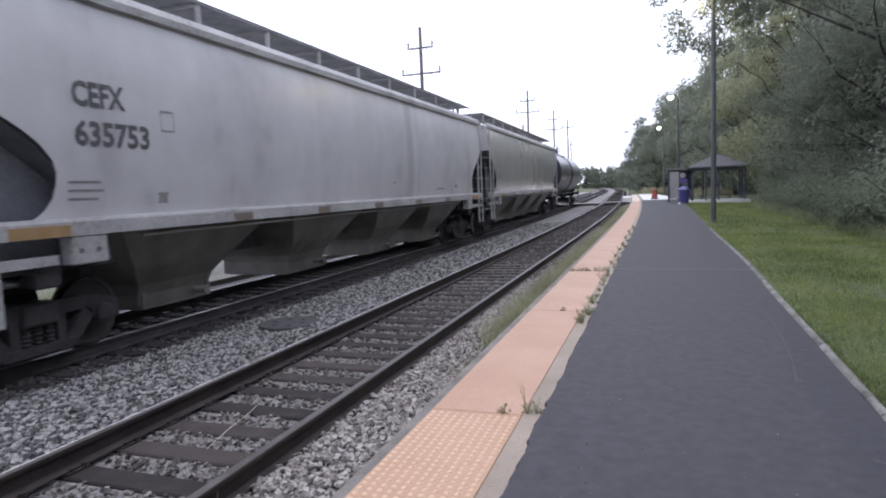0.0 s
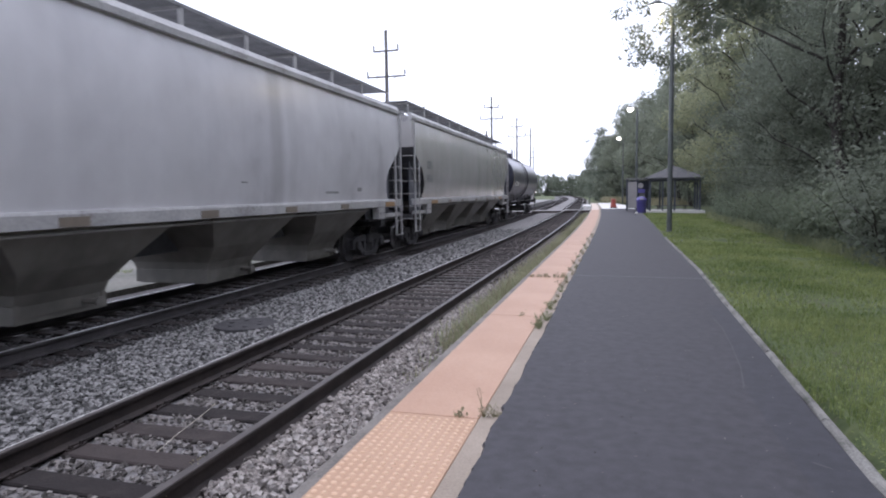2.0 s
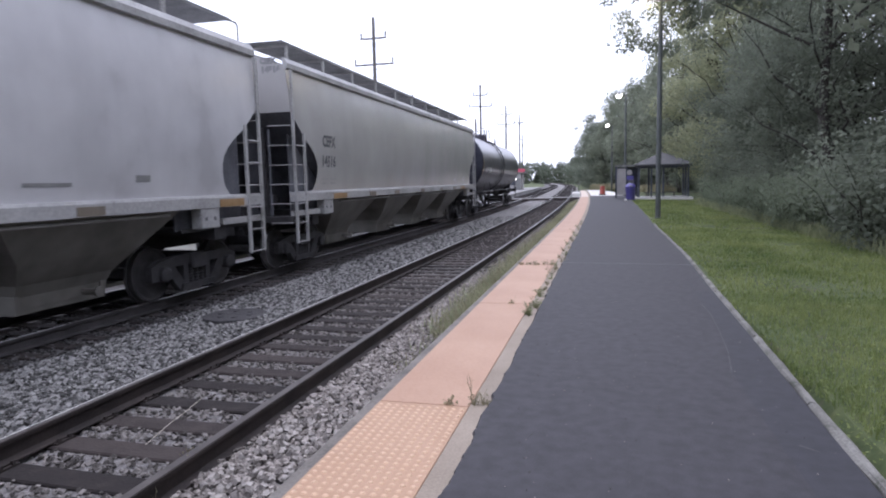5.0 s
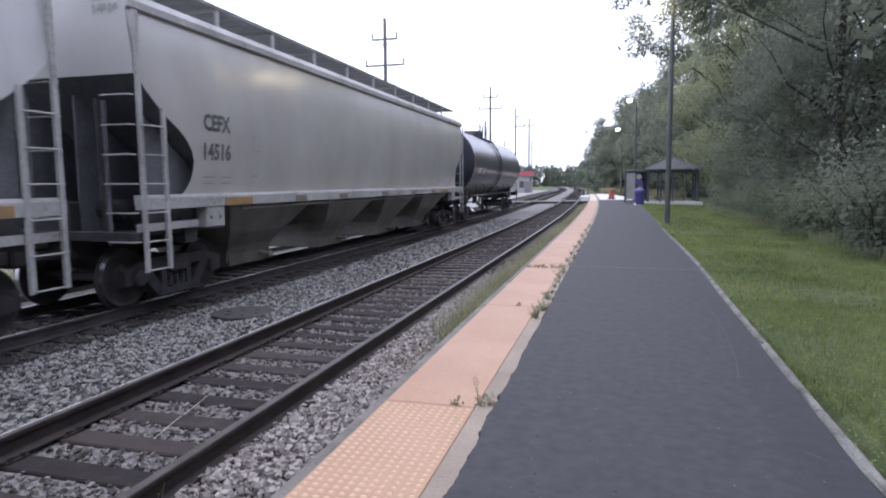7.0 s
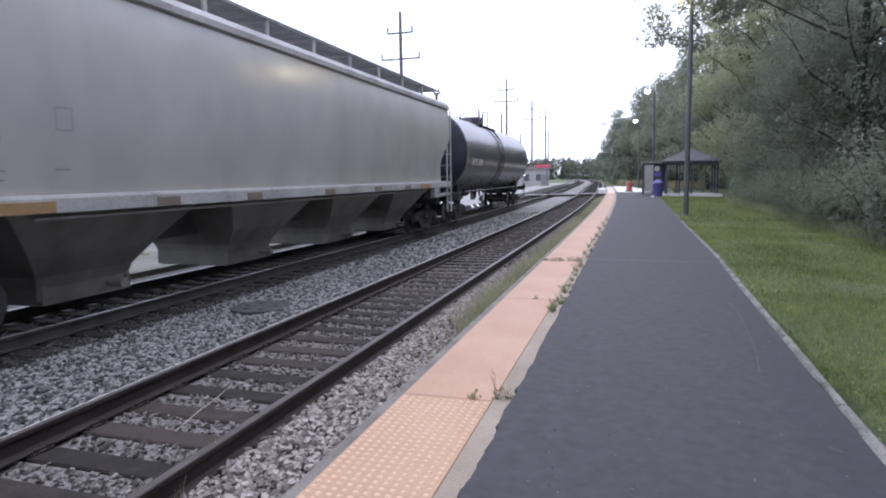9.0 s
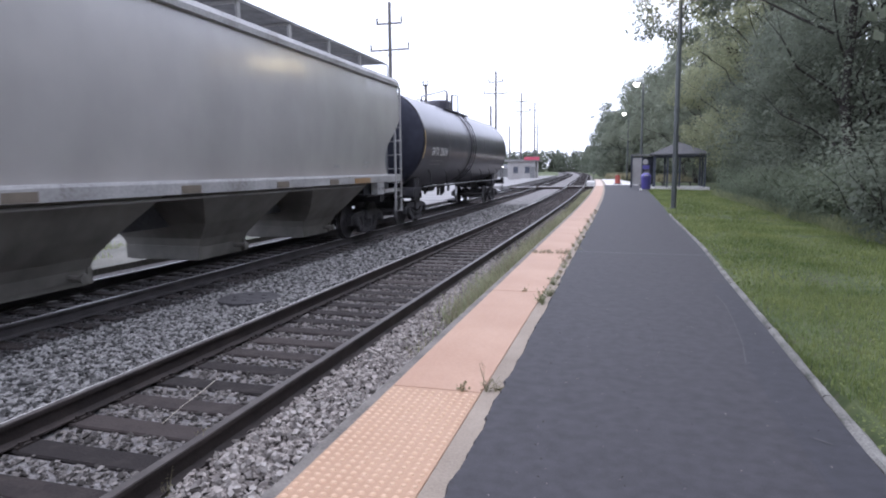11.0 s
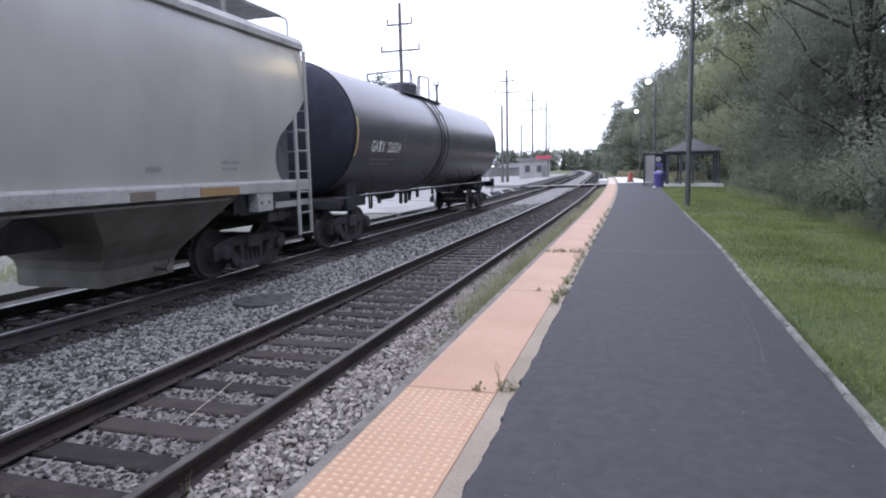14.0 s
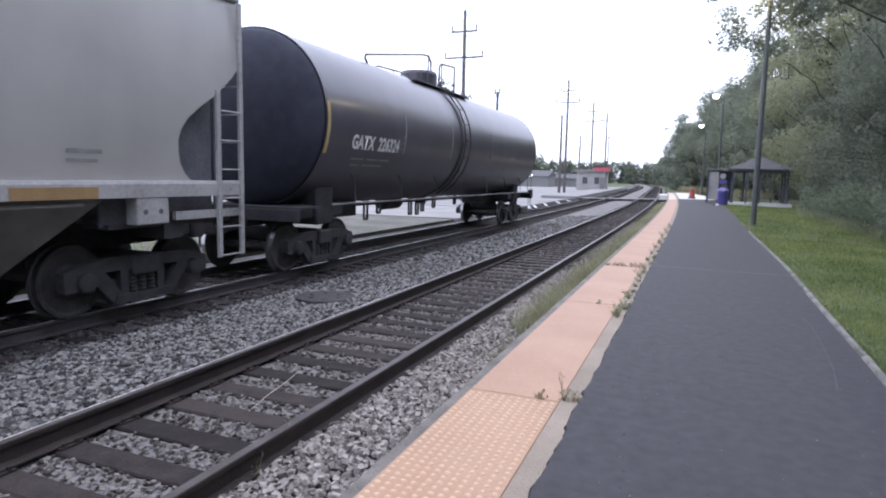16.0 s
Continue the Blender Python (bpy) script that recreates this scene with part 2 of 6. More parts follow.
def streaks(m, marks):
    """Rain-washed dirt streaks down a painted side: place along the car, half width and depth of each."""
    n, l = m.node_tree.nodes, m.node_tree.links
    ramp, p = n["Color Ramp"], n["Principled BSDF"]
    co, xyz = n.new("ShaderNodeTexCoord"), n.new("ShaderNodeSeparateXYZ")
    l.new(co.outputs["Object"], xyz.inputs[0])
    wave = n.new("ShaderNodeTexNoise")
    wave.inputs["Scale"].default_value = 0.9
    l.new(co.outputs["Object"], wave.inputs["Vector"])
    shift = n.new("ShaderNodeMath")
    shift.operation, shift.inputs[1].default_value = "MULTIPLY_ADD", 0.25
    l.new(wave.outputs[0], shift.inputs[0]), l.new(xyz.outputs[1], shift.inputs[2])
    colour = ramp.outputs[0]
    for y, half, depth in marks:
        d = n.new("ShaderNodeMath")
        d.operation, d.inputs[1].default_value = "SUBTRACT", y + 0.12
        ab = n.new("ShaderNodeMath")
        ab.operation = "ABSOLUTE"
        band = n.new("ShaderNodeMapRange")
        band.interpolation_type = "SMOOTHSTEP"
        band.inputs["From Min"].default_value, band.inputs["From Max"].default_value = half * 0.3, half * 1.3
        band.inputs["To Min"].default_value, band.inputs["To Max"].default_value = depth, 0.0
        mix = n.new("ShaderNodeMix")
        mix.data_type = "RGBA"
        mix.inputs[7].default_value = (0.17, 0.165, 0.165, 1)
        l.new(shift.outputs[0], d.inputs[0]), l.new(d.outputs[0], ab.inputs[0]), l.new(ab.outputs[0], band.inputs["Value"])
        l.new(band.outputs[0], mix.inputs[0]), l.new(colour, mix.inputs[6])
        colour = mix.outputs[2]
    l.new(colour, p.inputs["Base Color"])


for gloss_paint, weight in ((HOPPER_GREY, 0.45), (HOPPER_BEIGE, 1.0)):
    gloss = gloss_paint.node_tree.nodes["Principled BSDF"].inputs
    gloss["Coat Weight"].default_value, gloss["Coat Roughness"].default_value = weight, 0.22
streaks(HOPPER_GREY, [(2.45, 0.28, 0.34), (3.1, 0.2, 0.14), (-0.4, 0.5, 0.10), (5.6, 0.3, 0.08)])


# ---- building helpers ----
def mesh_from(name, verts, faces, smooth=False):
    me = bpy.data.meshes.new(name)
    me.from_pydata([tuple(v) for v in verts], [], [tuple(f) for f in faces])
    me.validate()
    if smooth:
        me.shade_smooth()
    return me


def bm_mesh(name, bm, smooth=False):
    bmesh.ops.recalc_face_normals(bm, faces=bm.faces)
    me = bpy.data.meshes.new(name)
    bm.to_mesh(me)
    bm.free()
    if smooth:
        me.shade_smooth()
    return me


def part(name, bm, material, parent=None, label="", m=None, smooth=False):
    """One mesh object from a bmesh or a mesh, under its thing or part."""
    me = bm if isinstance(bm, bpy.types.Mesh) else bm_mesh(name, bm, smooth)
    ob = new(name, me)
    if material and not me.materials:
        me.materials.append(material)
    if parent:
        ob.parent = parent
    if m is not None:
        ob.matrix_basis = m
    if label:
        tagged(ob, label)
    return ob


def box(bm, x0, x1, y0, y1, z0, z1, bevel=0.0):
    vs = [bm.verts.new((x, y, z)) for x in (x0, x1) for y in (y0, y1) for z in (z0, z1)]
    fs = [bm.faces.new([vs[i] for i in f]) for f in ((0, 1, 3, 2), (4, 6, 7, 5), (0, 4, 5, 1), (2, 3, 7, 6), (0, 2, 6, 4), (1, 5, 7, 3))]
    if bevel:
        bmesh.ops.bevel(bm, geom=list({e for f in fs for e in f.edges}), offset=bevel, segments=1, affect="EDGES")
    return bm


def tube(bm, a, b, r, r2=None, seg=8, caps=True):
    a, b = Vector(a), Vector(b)
    q = (b - a).to_track_quat("Z", "Y")
    rings = []
    for c, rad in ((a, r), (b, r if r2 is None else r2)):
        rings.append([bm.verts.new(c + q @ Vector((rad * math.cos(t), rad * math.sin(t), 0))) for t in np.linspace(0, 2 * math.pi, seg, endpoint=False)])
    for i in range(seg):
        bm.faces.new((rings[0][i], rings[0][(i + 1) % seg], rings[1][(i + 1) % seg], rings[1][i]))
    if caps:
        bm.faces.new(rings[0][::-1])
        bm.faces.new(rings[1])
    return bm


def pipe(bm, pts, r, seg=6):
    for a, b in zip(pts, pts[1:]):
        tube(bm, a, b, r, seg=seg)
    return bm


def lathe(bm, profile, seg=16, axis="z"):
    """A turned body: profile of (radius, height)."""
    rings = []
    for r, h in profile:
        ring = []
        for t in np.linspace(0, 2 * math.pi, seg, endpoint=False):
            c, s = r * math.cos(t), r * math.sin(t)
            ring.append(bm.verts.new({"z": (c, s, h), "y": (c, h, s), "x": (h, c, s)}[axis]))
        rings.append(ring)
    for a, b in zip(rings, rings[1:]):
        for i in range(seg):
            bm.faces.new((a[i], a[(i + 1) % seg], b[(i + 1) % seg], b[i]))
    bm.faces.new(rings[0][::-1])
    bm.faces.new(rings[-1])
    return bm


def prism(bm, outline, axis, a, b):
    """An outline of 2D points pushed from a to b along an axis (the other two axes in order)."""
    def at(p, h):
        q = list(p)
        q.insert("xyz".index(axis), h)
        return q
    lo, hi = [bm.verts.new(at(p, a)) for p in outline], [bm.verts.new(at(p, b)) for p in outline]
    bm.faces.new(lo[::-1])
    bm.faces.new(hi)
    k = len(outline)
    for i in range(k):
        bm.faces.new((lo[i], lo[(i + 1) % k], hi[(i + 1) % k], hi[i]))
    return bm


def empty(name, m=None):
    ob = new(name)
    ob.empty_display_size = 0.2
    if m is not None:
        ob.matrix_basis = m
    return ob


def lettering(text, size, width=None):
    """A mesh of letters in the x-y plane, its lower left corner at the origin."""
    cu = bpy.data.curves.new("lettering", "FONT")
    cu.body, cu.size, cu.resolution_u, cu.offset = text, size, 2, 0.014
    ob = bpy.data.objects.new("lettering", cu)
    scene.collection.objects.link(ob)
    bpy.context.view_layer.update()
    me = bpy.data.meshes.new_from_object(ob.evaluated_get(bpy.context.evaluated_depsgraph_get()))
    bpy.data.objects.remove(ob)
    co = np.array([v.co for v in me.vertices])
    lo, hi = co.min(0), co.max(0)
    for v in me.vertices:
        v.co.x, v.co.y = (v.co.x - lo[0]) * (width / (hi[0] - lo[0]) if width else 1), v.co.y - lo[1]
    return me


# ---- plan (metres; y runs along the line, x to the platform side) ----
TRACK_A, RAIL_A = -3.42, -0.226
TRACK_B, RAIL_B = -8.00, -0.31
GAUGE = 1.505
TIE_STEP = 0.49


def bend(x, y):
    """Sideways place of a line that starts at x: straight at first, then curving gently away, twice."""
    if y < 75.0:
        return x - max(0.0, y - 18.0) ** 2 / 2500.0
    return x - 1.2996 - 0.0456 * (y - 75.0) - max(0.0, y - 150.0) ** 2 / 3000.0


def heading(y):
    """The turn, in degrees, of something that lies along the line."""
    return math.degrees(math.atan((bend(0, y - 0.5) - bend(0, y + 0.5))))


# ---- ground ----
def build_ground():
    xs = [-900, -300, -120, -60, -30, -20, -11.4, -10.9, -9.5, -5.6, -5.2, -1.72, -1.7, 1.2, 1.55, 2.2, 3.5, 5, 8, 14, 30, 80, 300, 900]
    ys = [-200, -40, -12] + list(np.arange(-6, 60, 1.5)) + [60, 75, 100, 150, 220, 320, 480, 800, 2500]
    verts, faces = [], []
    for y in ys:
        for x in xs:
            if x < -1.71 and x > -11.3:
                z = -0.75
            elif x <= -11.3:
                z = -0.46
            elif x < 1.4:
                z = -0.45
            else:
                z = -0.035 - 0.02 * min(max(x - 1.5, 0), 4) + 0.03 * noise.noise((x * 0.9, y * 0.5, 0)) * (x > 1.6)
            verts.append((bend(x, min(y, 300.0)) if -60 < x < 1.2 else x, y, z))
    w = len(xs)
    for j in range(len(ys) - 1):
        for i in range(w - 1):
            a = j * w + i
            faces.append((a, a + 1, a + w + 1, a + w))
    ob = part("ground", mesh_from("ground", verts, faces), GROUND)
    tagged(ob, "rough grassy ground reaching to the horizon", "ground", kind="structure")


def strip_along(name, profile, ys, material, label, category, smooth=False, close=False):
    """A cross profile of (x, z) carried along the line."""
    verts, faces = [], []
    k = len(profile)
    for y in ys:
        verts += [(bend(x, y), y, z) for x, z in profile]
    for j in range(len(ys) - 1):
        for i in range(k if close else k - 1):
            a, b = j * k + i, j * k + (i + 1) % k
            faces.append((a, b, b + k, a + k))
    ob = part(name, mesh_from(name, verts, faces, smooth), material)
    if label:
        tagged(ob, label, category, kind="structure")
    return ob


FAR_YS = list(np.arange(-8, 130, 2.0)) + list(np.arange(130, 400, 8.0))


def build_ballast():
    za, zb = RAIL_A - 0.215, RAIL_B - 0.215
    pr = [(-6.66, zb), (-6.55, zb - 0.02), (-6.2, -0.47), (-5.3, -0.45), (-4.9, za), (-4.6, za), (-2.2, za), (-1.9, za - 0.01), (-1.6, -0.48)]
    bed = strip_along("ballast", pr, FAR_YS, BALLAST, "grey crushed-stone ballast around the near track", "ballast")
    pr = [(-11.2, -0.62), (-10.6, -0.58), (-9.6, zb), (-6.66, zb)]
    strip_along("ballast_far", pr, FAR_YS, BALLAST_DARK, "dark oily ballast under the far track", "ballast")
    return bed


def stones(name, spots, size, material, label, seed):
    """Loose broken stones, joined: each a squashed, irregular block."""
    rng = np.random.default_rng(seed)
    base = np.array([(x, y, z) for x in (-1, 1) for y in (-1, 1) for z in (-1, 1)]) * 0.72
    tri = np.array([(0, 1, 3), (0, 3, 2), (4, 6, 7), (4, 7, 5), (0, 4, 5), (0, 5, 1), (2, 3, 7), (2, 7, 6), (0, 2, 6), (0, 6, 4), (1, 5, 7), (1, 7, 3)])
    n = len(spots)
    v = np.repeat(base[None], n, 0) * rng.uniform(0.45, 1.25, (n, 8, 3))
    v = v * rng.uniform(0.55, 1.25, (n, 1, 3)) * (size * rng.uniform(0.6, 1.35, (n, 1, 1)) / 2)
    q = rng.normal(size=(n, 4))
    q /= np.linalg.norm(q, axis=1)[:, None]
    w, x, y, z = q.T
    r = np.stack([1 - 2 * (y * y + z * z), 2 * (x * y - z * w), 2 * (x * z + y * w), 2 * (x * y + z * w), 1 - 2 * (x * x + z * z), 2 * (y * z - x * w),
                  2 * (x * z - y * w), 2 * (y * z + x * w), 1 - 2 * (x * x + y * y)], 1).reshape(n, 3, 3)
    v = np.einsum("nij,nkj->nki", r, v) * np.array([1, 1, 0.75]) + np.array(spots)[:, None, :]
    f = tri[None] + 8 * np.arange(n)[:, None, None]
    me = bpy.data.meshes.new(name)
    me.from_pydata(v.reshape(-1, 3).tolist(), [], f.reshape(-1, 3).tolist())
    ob = part(name, me, material)
    return tagged(ob, label, "ballast stones", kind="stuff")


def build_stones():
    rng = np.random.default_rng(3)

    def spread(x0, x1, y0, y1, per, zf):
        n = int((x1 - x0) * (y1 - y0) * per)
        xy = rng.uniform((x0, y0), (x1, y1), (n, 2))
        return [(bend(x, y), y, zf(x) + rng.uniform(-0.016, 0.009)) for x, y in xy]

    za, zb = RAIL_A - 0.205, RAIL_B - 0.205

    def mid(x):
        return float(np.interp(x, (-6.6, -6.2, -5.3, -4.8), (zb - 0.01, -0.46, -0.44, za + 0.03)))

    def side(x):
        return float(np.interp(x, (-2.6, -2.3, -1.95, -1.6), (za + 0.045, za + 0.04, za + 0.015, -0.455)))
    near = spread(-6.6, -4.35, 2.0, 13, 660, mid)
    stones("ballast_stones", near, 0.058, STONE, "loose angular blue-grey ballast stones", 1)
    shoulder = spread(-2.6, -1.6, 1.6, 13, 1050, side) + spread(-2.6, -1.6, 13, 30, 260, side)
    stones("ballast_stones_shoulder", shoulder, 0.050, STONE_TAN, "loose pale tan and grey ballast stones by the platform", 6)
    far = spread(-6.5, -4.35, 13, 34, 170, mid)
    stones("ballast_stones_far", far, 0.09, STONE, "loose angular grey ballast stones", 2)
    cribs = []
    for k in range(80):
        y = -0.07 + TIE_STEP * (k + 0.5)
        cnt = 250 if y < 12 else 55
        for x in rng.uniform(-4.1, -2.75, cnt):
            cribs.append((bend(x, y), y + rng.uniform(-0.12, 0.12), za + 0.002 + rng.uniform(-0.025, 0.012)))
    stones("ballast_stones_cribs", cribs, 0.046, STONE_BROWN, "brown-stained ballast stones lying between the ties", 4)
    grit = [(x, y, 0.026) for x, y in zip(rng.uniform(-0.6, 1.25, 240), 2.0 + 6 * rng.random(240) ** 1.5)]
    stones("asphalt_grit", grit, 0.009, STONE_BROWN, "fine grit scattered on the asphalt", 9)
    oily = spread(-7.2, -6.62, 3, 20, 330, lambda x: zb + 0.0) + spread(-8.6, -7.45, 3, 16, 120, lambda x: zb + 0.005)
    stones("ballast_stones_dark", oily, 0.06, STONE_OILY, "oil-darkened ballast stones beside the far track", 5)


def build_single_stones(bed):
    """The stones nearest to the walkway, each one on its own."""
    rng = random.Random(77)
    kinds = []
    for k in range(10):
        vs = [(x * rng.uniform(0.5, 1.2), y * rng.uniform(0.5, 1.2), z * rng.uniform(0.4, 0.9)) for x in (-1, 1) for y in (-1, 1) for z in (-1, 1)]
        me = mesh_from("stone", [tuple(0.021 * c for c in v) for v in vs], [(0, 1, 3, 2), (4, 6, 7, 5), (0, 4, 5, 1), (2, 3, 7, 6), (0, 2, 6, 4), (1, 5, 7, 3)])
        me.materials.append(STONE_SINGLE)
        kinds.append(me)
    for k in range(300):
        x, y = rng.uniform(-2.5, -1.65), rng.uniform(2.3, 5.2)
        z = float(np.interp(x, (-2.6, -2.3, -1.95, -1.6), (RAIL_A - 0.16, RAIL_A - 0.165, RAIL_A - 0.19, -0.455))) + 0.02
        part("stone", kinds[k % 10], None, bed, m=pose(x, y, z, rng.uniform(-40, 40), rng.uniform(-40, 40), rng.uniform(0, 360)))


def rail_part(parent, x, top, ys, steel, left):
    prof = [(-0.070, -0.172), (-0.070, -0.160), (-0.010, -0.142), (-0.008, -0.048), (-0.036, -0.036), (-0.037, -0.006), (-0.031, 0.0), (-0.020, 0.0),
            (0.031, 0.0), (0.037, -0.006), (0.036, -0.036), (0.008, -0.048), (0.010, -0.142), (0.070, -0.160), (0.070, -0.172)]
    k = len(prof)
    verts, faces, shiny = [], [], []
    for y in ys:
        verts += [(bend(x + px, y), y, top + pz) for px, pz in prof]
    for j in range(len(ys) - 1):
        for i in range(k):
            a, b = j * k + i, j * k + (i + 1) % k
            faces.append((a, b, b + k, a + k))
            shiny.append(1 if i == 6 and left else 2 if i in (6, 7) else 0)
    me = mesh_from("rail", verts, faces)
    me.materials.append(steel)
    me.materials.append(RAIL_HEAD)
    me.materials.append(RAIL_TOP)
    me.polygons.foreach_set("material_index", shiny)
    return part("rail", me, None, parent)


def build_track(name, xc, top, label, count, first):
    track = empty(name)
    tagged(track, label, "railway track", kind="structure")
    for sx in (-1, 1):
        rail_part(track, xc + sx * GAUGE / 2, top, FAR_YS, RAIL_STEEL if name == "railway_track" else RAIL_GRIMY, sx < 0 or name != "railway_track")
    tie = bm_mesh("tie", box(bmesh.new(), -1.3, 1.3, -0.115, 0.115, -0.17, 0, 0.012))
    tie.materials.append(TIE_WOOD)
    plate = bmesh.new()
    box(plate, -0.10, 0.10, -0.09, 0.09, 0, 0.016)
    for px in (-0.085, 0.085):
        for py in (-0.05, 0.05):
            box(plate, px - 0.012, px + 0.012, py - 0.012, py + 0.012, 0.016, 0.045)
    plate = bm_mesh("tie_plate", plate)
    plate.materials.append(RAIL_STEEL)
    rng = random.Random(first)
    zt = top - 0.172 - 0.016
    for k in range(count):
        y = first + k * TIE_STEP
        t = part("tie", tie, None, track, m=pose(bend(xc, y) + rng.uniform(-0.05, 0.05), y + rng.uniform(-0.015, 0.015), zt, 0, 0, heading(y) + rng.uniform(-1.2, 1.2)))
        if y < 22 and name == "railway_track":
            for sx in (-1, 1):
                part("tie_plate", plate, None, t, m=pose(sx * GAUGE / 2 + bend(xc, y) - t.matrix_basis.translation.x, 0, 0))
    verts, faces = [], []
    y = first + count * TIE_STEP
    while y < 250:
        x = bend(xc, y)
        b = len(verts)
        verts += [(x + sx * 1.3, y + sy * 0.115, zt - sz) for sx in (-1, 1) for sy in (-1, 1) for sz in (0, 0.15)]
        faces += [(b + p, b + q, b + r, b + s) for p, q, r, s in ((0, 1, 3, 2), (4, 6, 7, 5), (0, 4, 5, 1), (2, 3, 7, 6), (0, 2, 6, 4))]
        y += TIE_STEP
    tagged(part("far_ties", mesh_from("far_ties", verts, faces), TIE_WOOD, track), kind="stuff")


# ---- platform ----
def kerb_x(y):
    return float(np.interp(y, (-6, 4, 6.3, 9, 13, 20, 26, 44, 60), (1.17, 1.305, 1.36, 1.41, 1.51, 1.50, 1.60, 1.72, 1.72)))


def ragged(y):
    return -0.775 + 0.02 * noise.noise((0, y * 1.1, 5)) + 0.022 * noise.noise((3, y * 3.0, 1)) + 0.020 * noise.noise((3, y * 13.0, 1)) + 0.010 * noise.noise((5, y * 40.0, 1))


def build_platform():
    ys = list(np.arange(-6, -0.5, 0.5)) + list(np.arange(-0.5, 16, 0.035)) + list(np.arange(16, 58, 0.5))
    verts, faces = [], []
    xs_n = 5
    for y in ys:
        l, r = bend(ragged(y), y), kerb_x(y)
        row = [l, l + 0.03, -0.1, r - 0.3, r]
        verts += [(x, y, (0.024 if i else -0.03) ) for i, x in enumerate(row)]
        verts += [(l, y, -0.4), (r, y, -0.4)]
    w = 7
    for j in range(len(ys) - 1):
        a = j * w
        for i in range(xs_n - 1):
            faces.append((a + i, a + i + 1, a + w + i + 1, a + w + i))
        faces.append((a + 5, a, a + w, a + w + 5))
        faces.append((a + 4, a + 6, a + w + 6, a + w + 4))
    ob = part("platform_asphalt", mesh_from("platform_asphalt", verts, faces), ASPHALT)
    tagged(ob, "smooth dark grey asphalt platform walkway", "platform", kind="structure")
    along = [-6.0] + list(np.arange(16.0, 88.1, 2.0))
    ob = strip_along("platform_edge", [(-1.535, -0.6), (-1.535, 0.0), (-0.60, 0.0), (-0.60, -0.6)], along, CONCRETE, "pale concrete platform edge with ragged asphalt beside it", "platform edge", close=True)
    lip = strip_along("edge_lip", [(-1.655, -0.6), (-1.650, -0.05), (-1.62, -0.014), (-1.537, -0.003), (-1.537, -0.6)], along, EDGE_CONCRETE, "", "")
    lip.parent = ob
    tagged(lip, "grimy dark concrete lip")
    ends = [-6.88, -3.22, 0.43] + [4.09 + 3.66 * k for k in range(23)]
    for k, (a, b) in enumerate(zip(ends, ends[1:])):
        p = part("tactile_panel", box(bmesh.new(), -0.3225, 0.3225, -(b - a) / 2 + 0.006, (b - a) / 2 - 0.006, -0.03, 0.008, 0.003), TACTILE_TAN if -1 < a < 1 else TACTILE if a < 52 else TACTILE_PALE, ob,
                 m=pose(bend(-1.2085, (a + b) / 2), (a + b) / 2, 0.0, 0, 0, heading((a + b) / 2)))
        if -1 < a < 1:
            verts, faces = [], []
            y = a + 0.05
            while y < b - 0.03:
                for i in range(11):
                    x = -1.2085 - 0.29 + 0.058 * i
                    b0 = len(verts)
                    for rad, z in ((0.0190, 0.007), (0.0105, 0.0145)):
                        verts += [(x + rad * math.cos(t) - p.location.x, y + rad * math.sin(t) - p.location.y, z) for t in np.linspace(0, 2 * math.pi, 8, endpoint=False)]
                    faces += [(b0 + i2, b0 + (i2 + 1) % 8, b0 + 8 + (i2 + 1) % 8, b0 + 8 + i2) for i2 in range(8)] + [tuple(range(b0 + 8, b0 + 16))]
                y += 0.058
            tagged(part("truncated_domes", mesh_from("truncated_domes", verts, faces), DOMES, p), kind="stuff")
    rng = random.Random(8)
    kerb = empty("kerb")
    tagged(kerb, "narrow worn pale kerb along the grass", "kerb", kind="structure")
    y = -4.0
    while y < 21.5:
        ln = rng.choice((1.2, 1.83, 2.44))
        yb = min(y + ln, 21.5)
        xa, xb = kerb_x(y), kerb_x(yb)
        bm = bmesh.new()
        n = 8
        rows = []
        for i in range(n + 1):
            yy = y + 0.008 + (yb - y - 0.016) * i / n
            x = xa + (xb - xa) * i / n
            j = rng.uniform(-0.009, 0.009)
            rows.append([bm.verts.new(c) for c in ((x + j, yy, -0.2), (x + j, yy, 0.028 + j), (x + 0.015, yy, 0.045 + j), (x + 0.055 + j, yy, 0.045 - j), (x + 0.07 - j, yy, 0.03), (x + 0.07 - j, yy, -0.2))])
        for p, q in zip(rows, rows[1:]):
            for i in range(5):
                bm.faces.new((p[i], p[i + 1], q[i + 1], q[i]))
        bm.faces.new(rows[0])
        bm.faces.new(rows[-1][::-1])
        part("kerb_board", bm, KERB, kerb)
        y = yb
    apron = bmesh.new()
    prism(apron, [(bend(-0.62, y), y) for y in range(58, 89, 2)] + [(-0.6, 88), (0.9, 72), (1.6, 64), (1.9, 58)], "z", -0.4, 0.004)
    walkway = bmesh.new()
    prism(walkway, [(bend(-1.61, 71), 71), (bend(-2.5, 71), 71), (bend(-2.5, 79), 79), (bend(-1.61, 79), 79)], "z", -0.6, -0.01)
    tagged(part("pavement_walkway", walkway, APRON), "pale concrete walkway towards the track", "pavement", kind="structure")
    tagged(part("pavement_concrete", apron, APRON), "pale concrete paving where the platform ends", "pavement", kind="structure")


build_ground()
BED = build_ballast()
build_track("railway_track", TRACK_A, RAIL_A, "rusty rails on weathered dark wooden ties", 134, -0.07 - 14 * TIE_STEP)
build_track("railway_track_far", TRACK_B, RAIL_B, "worn rails on dark oily wooden ties", 128, 2.2 - 18 * TIE_STEP)
build_platform()
build_stones()
build_single_stones(BED)


# ---- train ----
HALF = 9.73          # half length of a hopper car over its end sills
WHEEL_R = 0.457


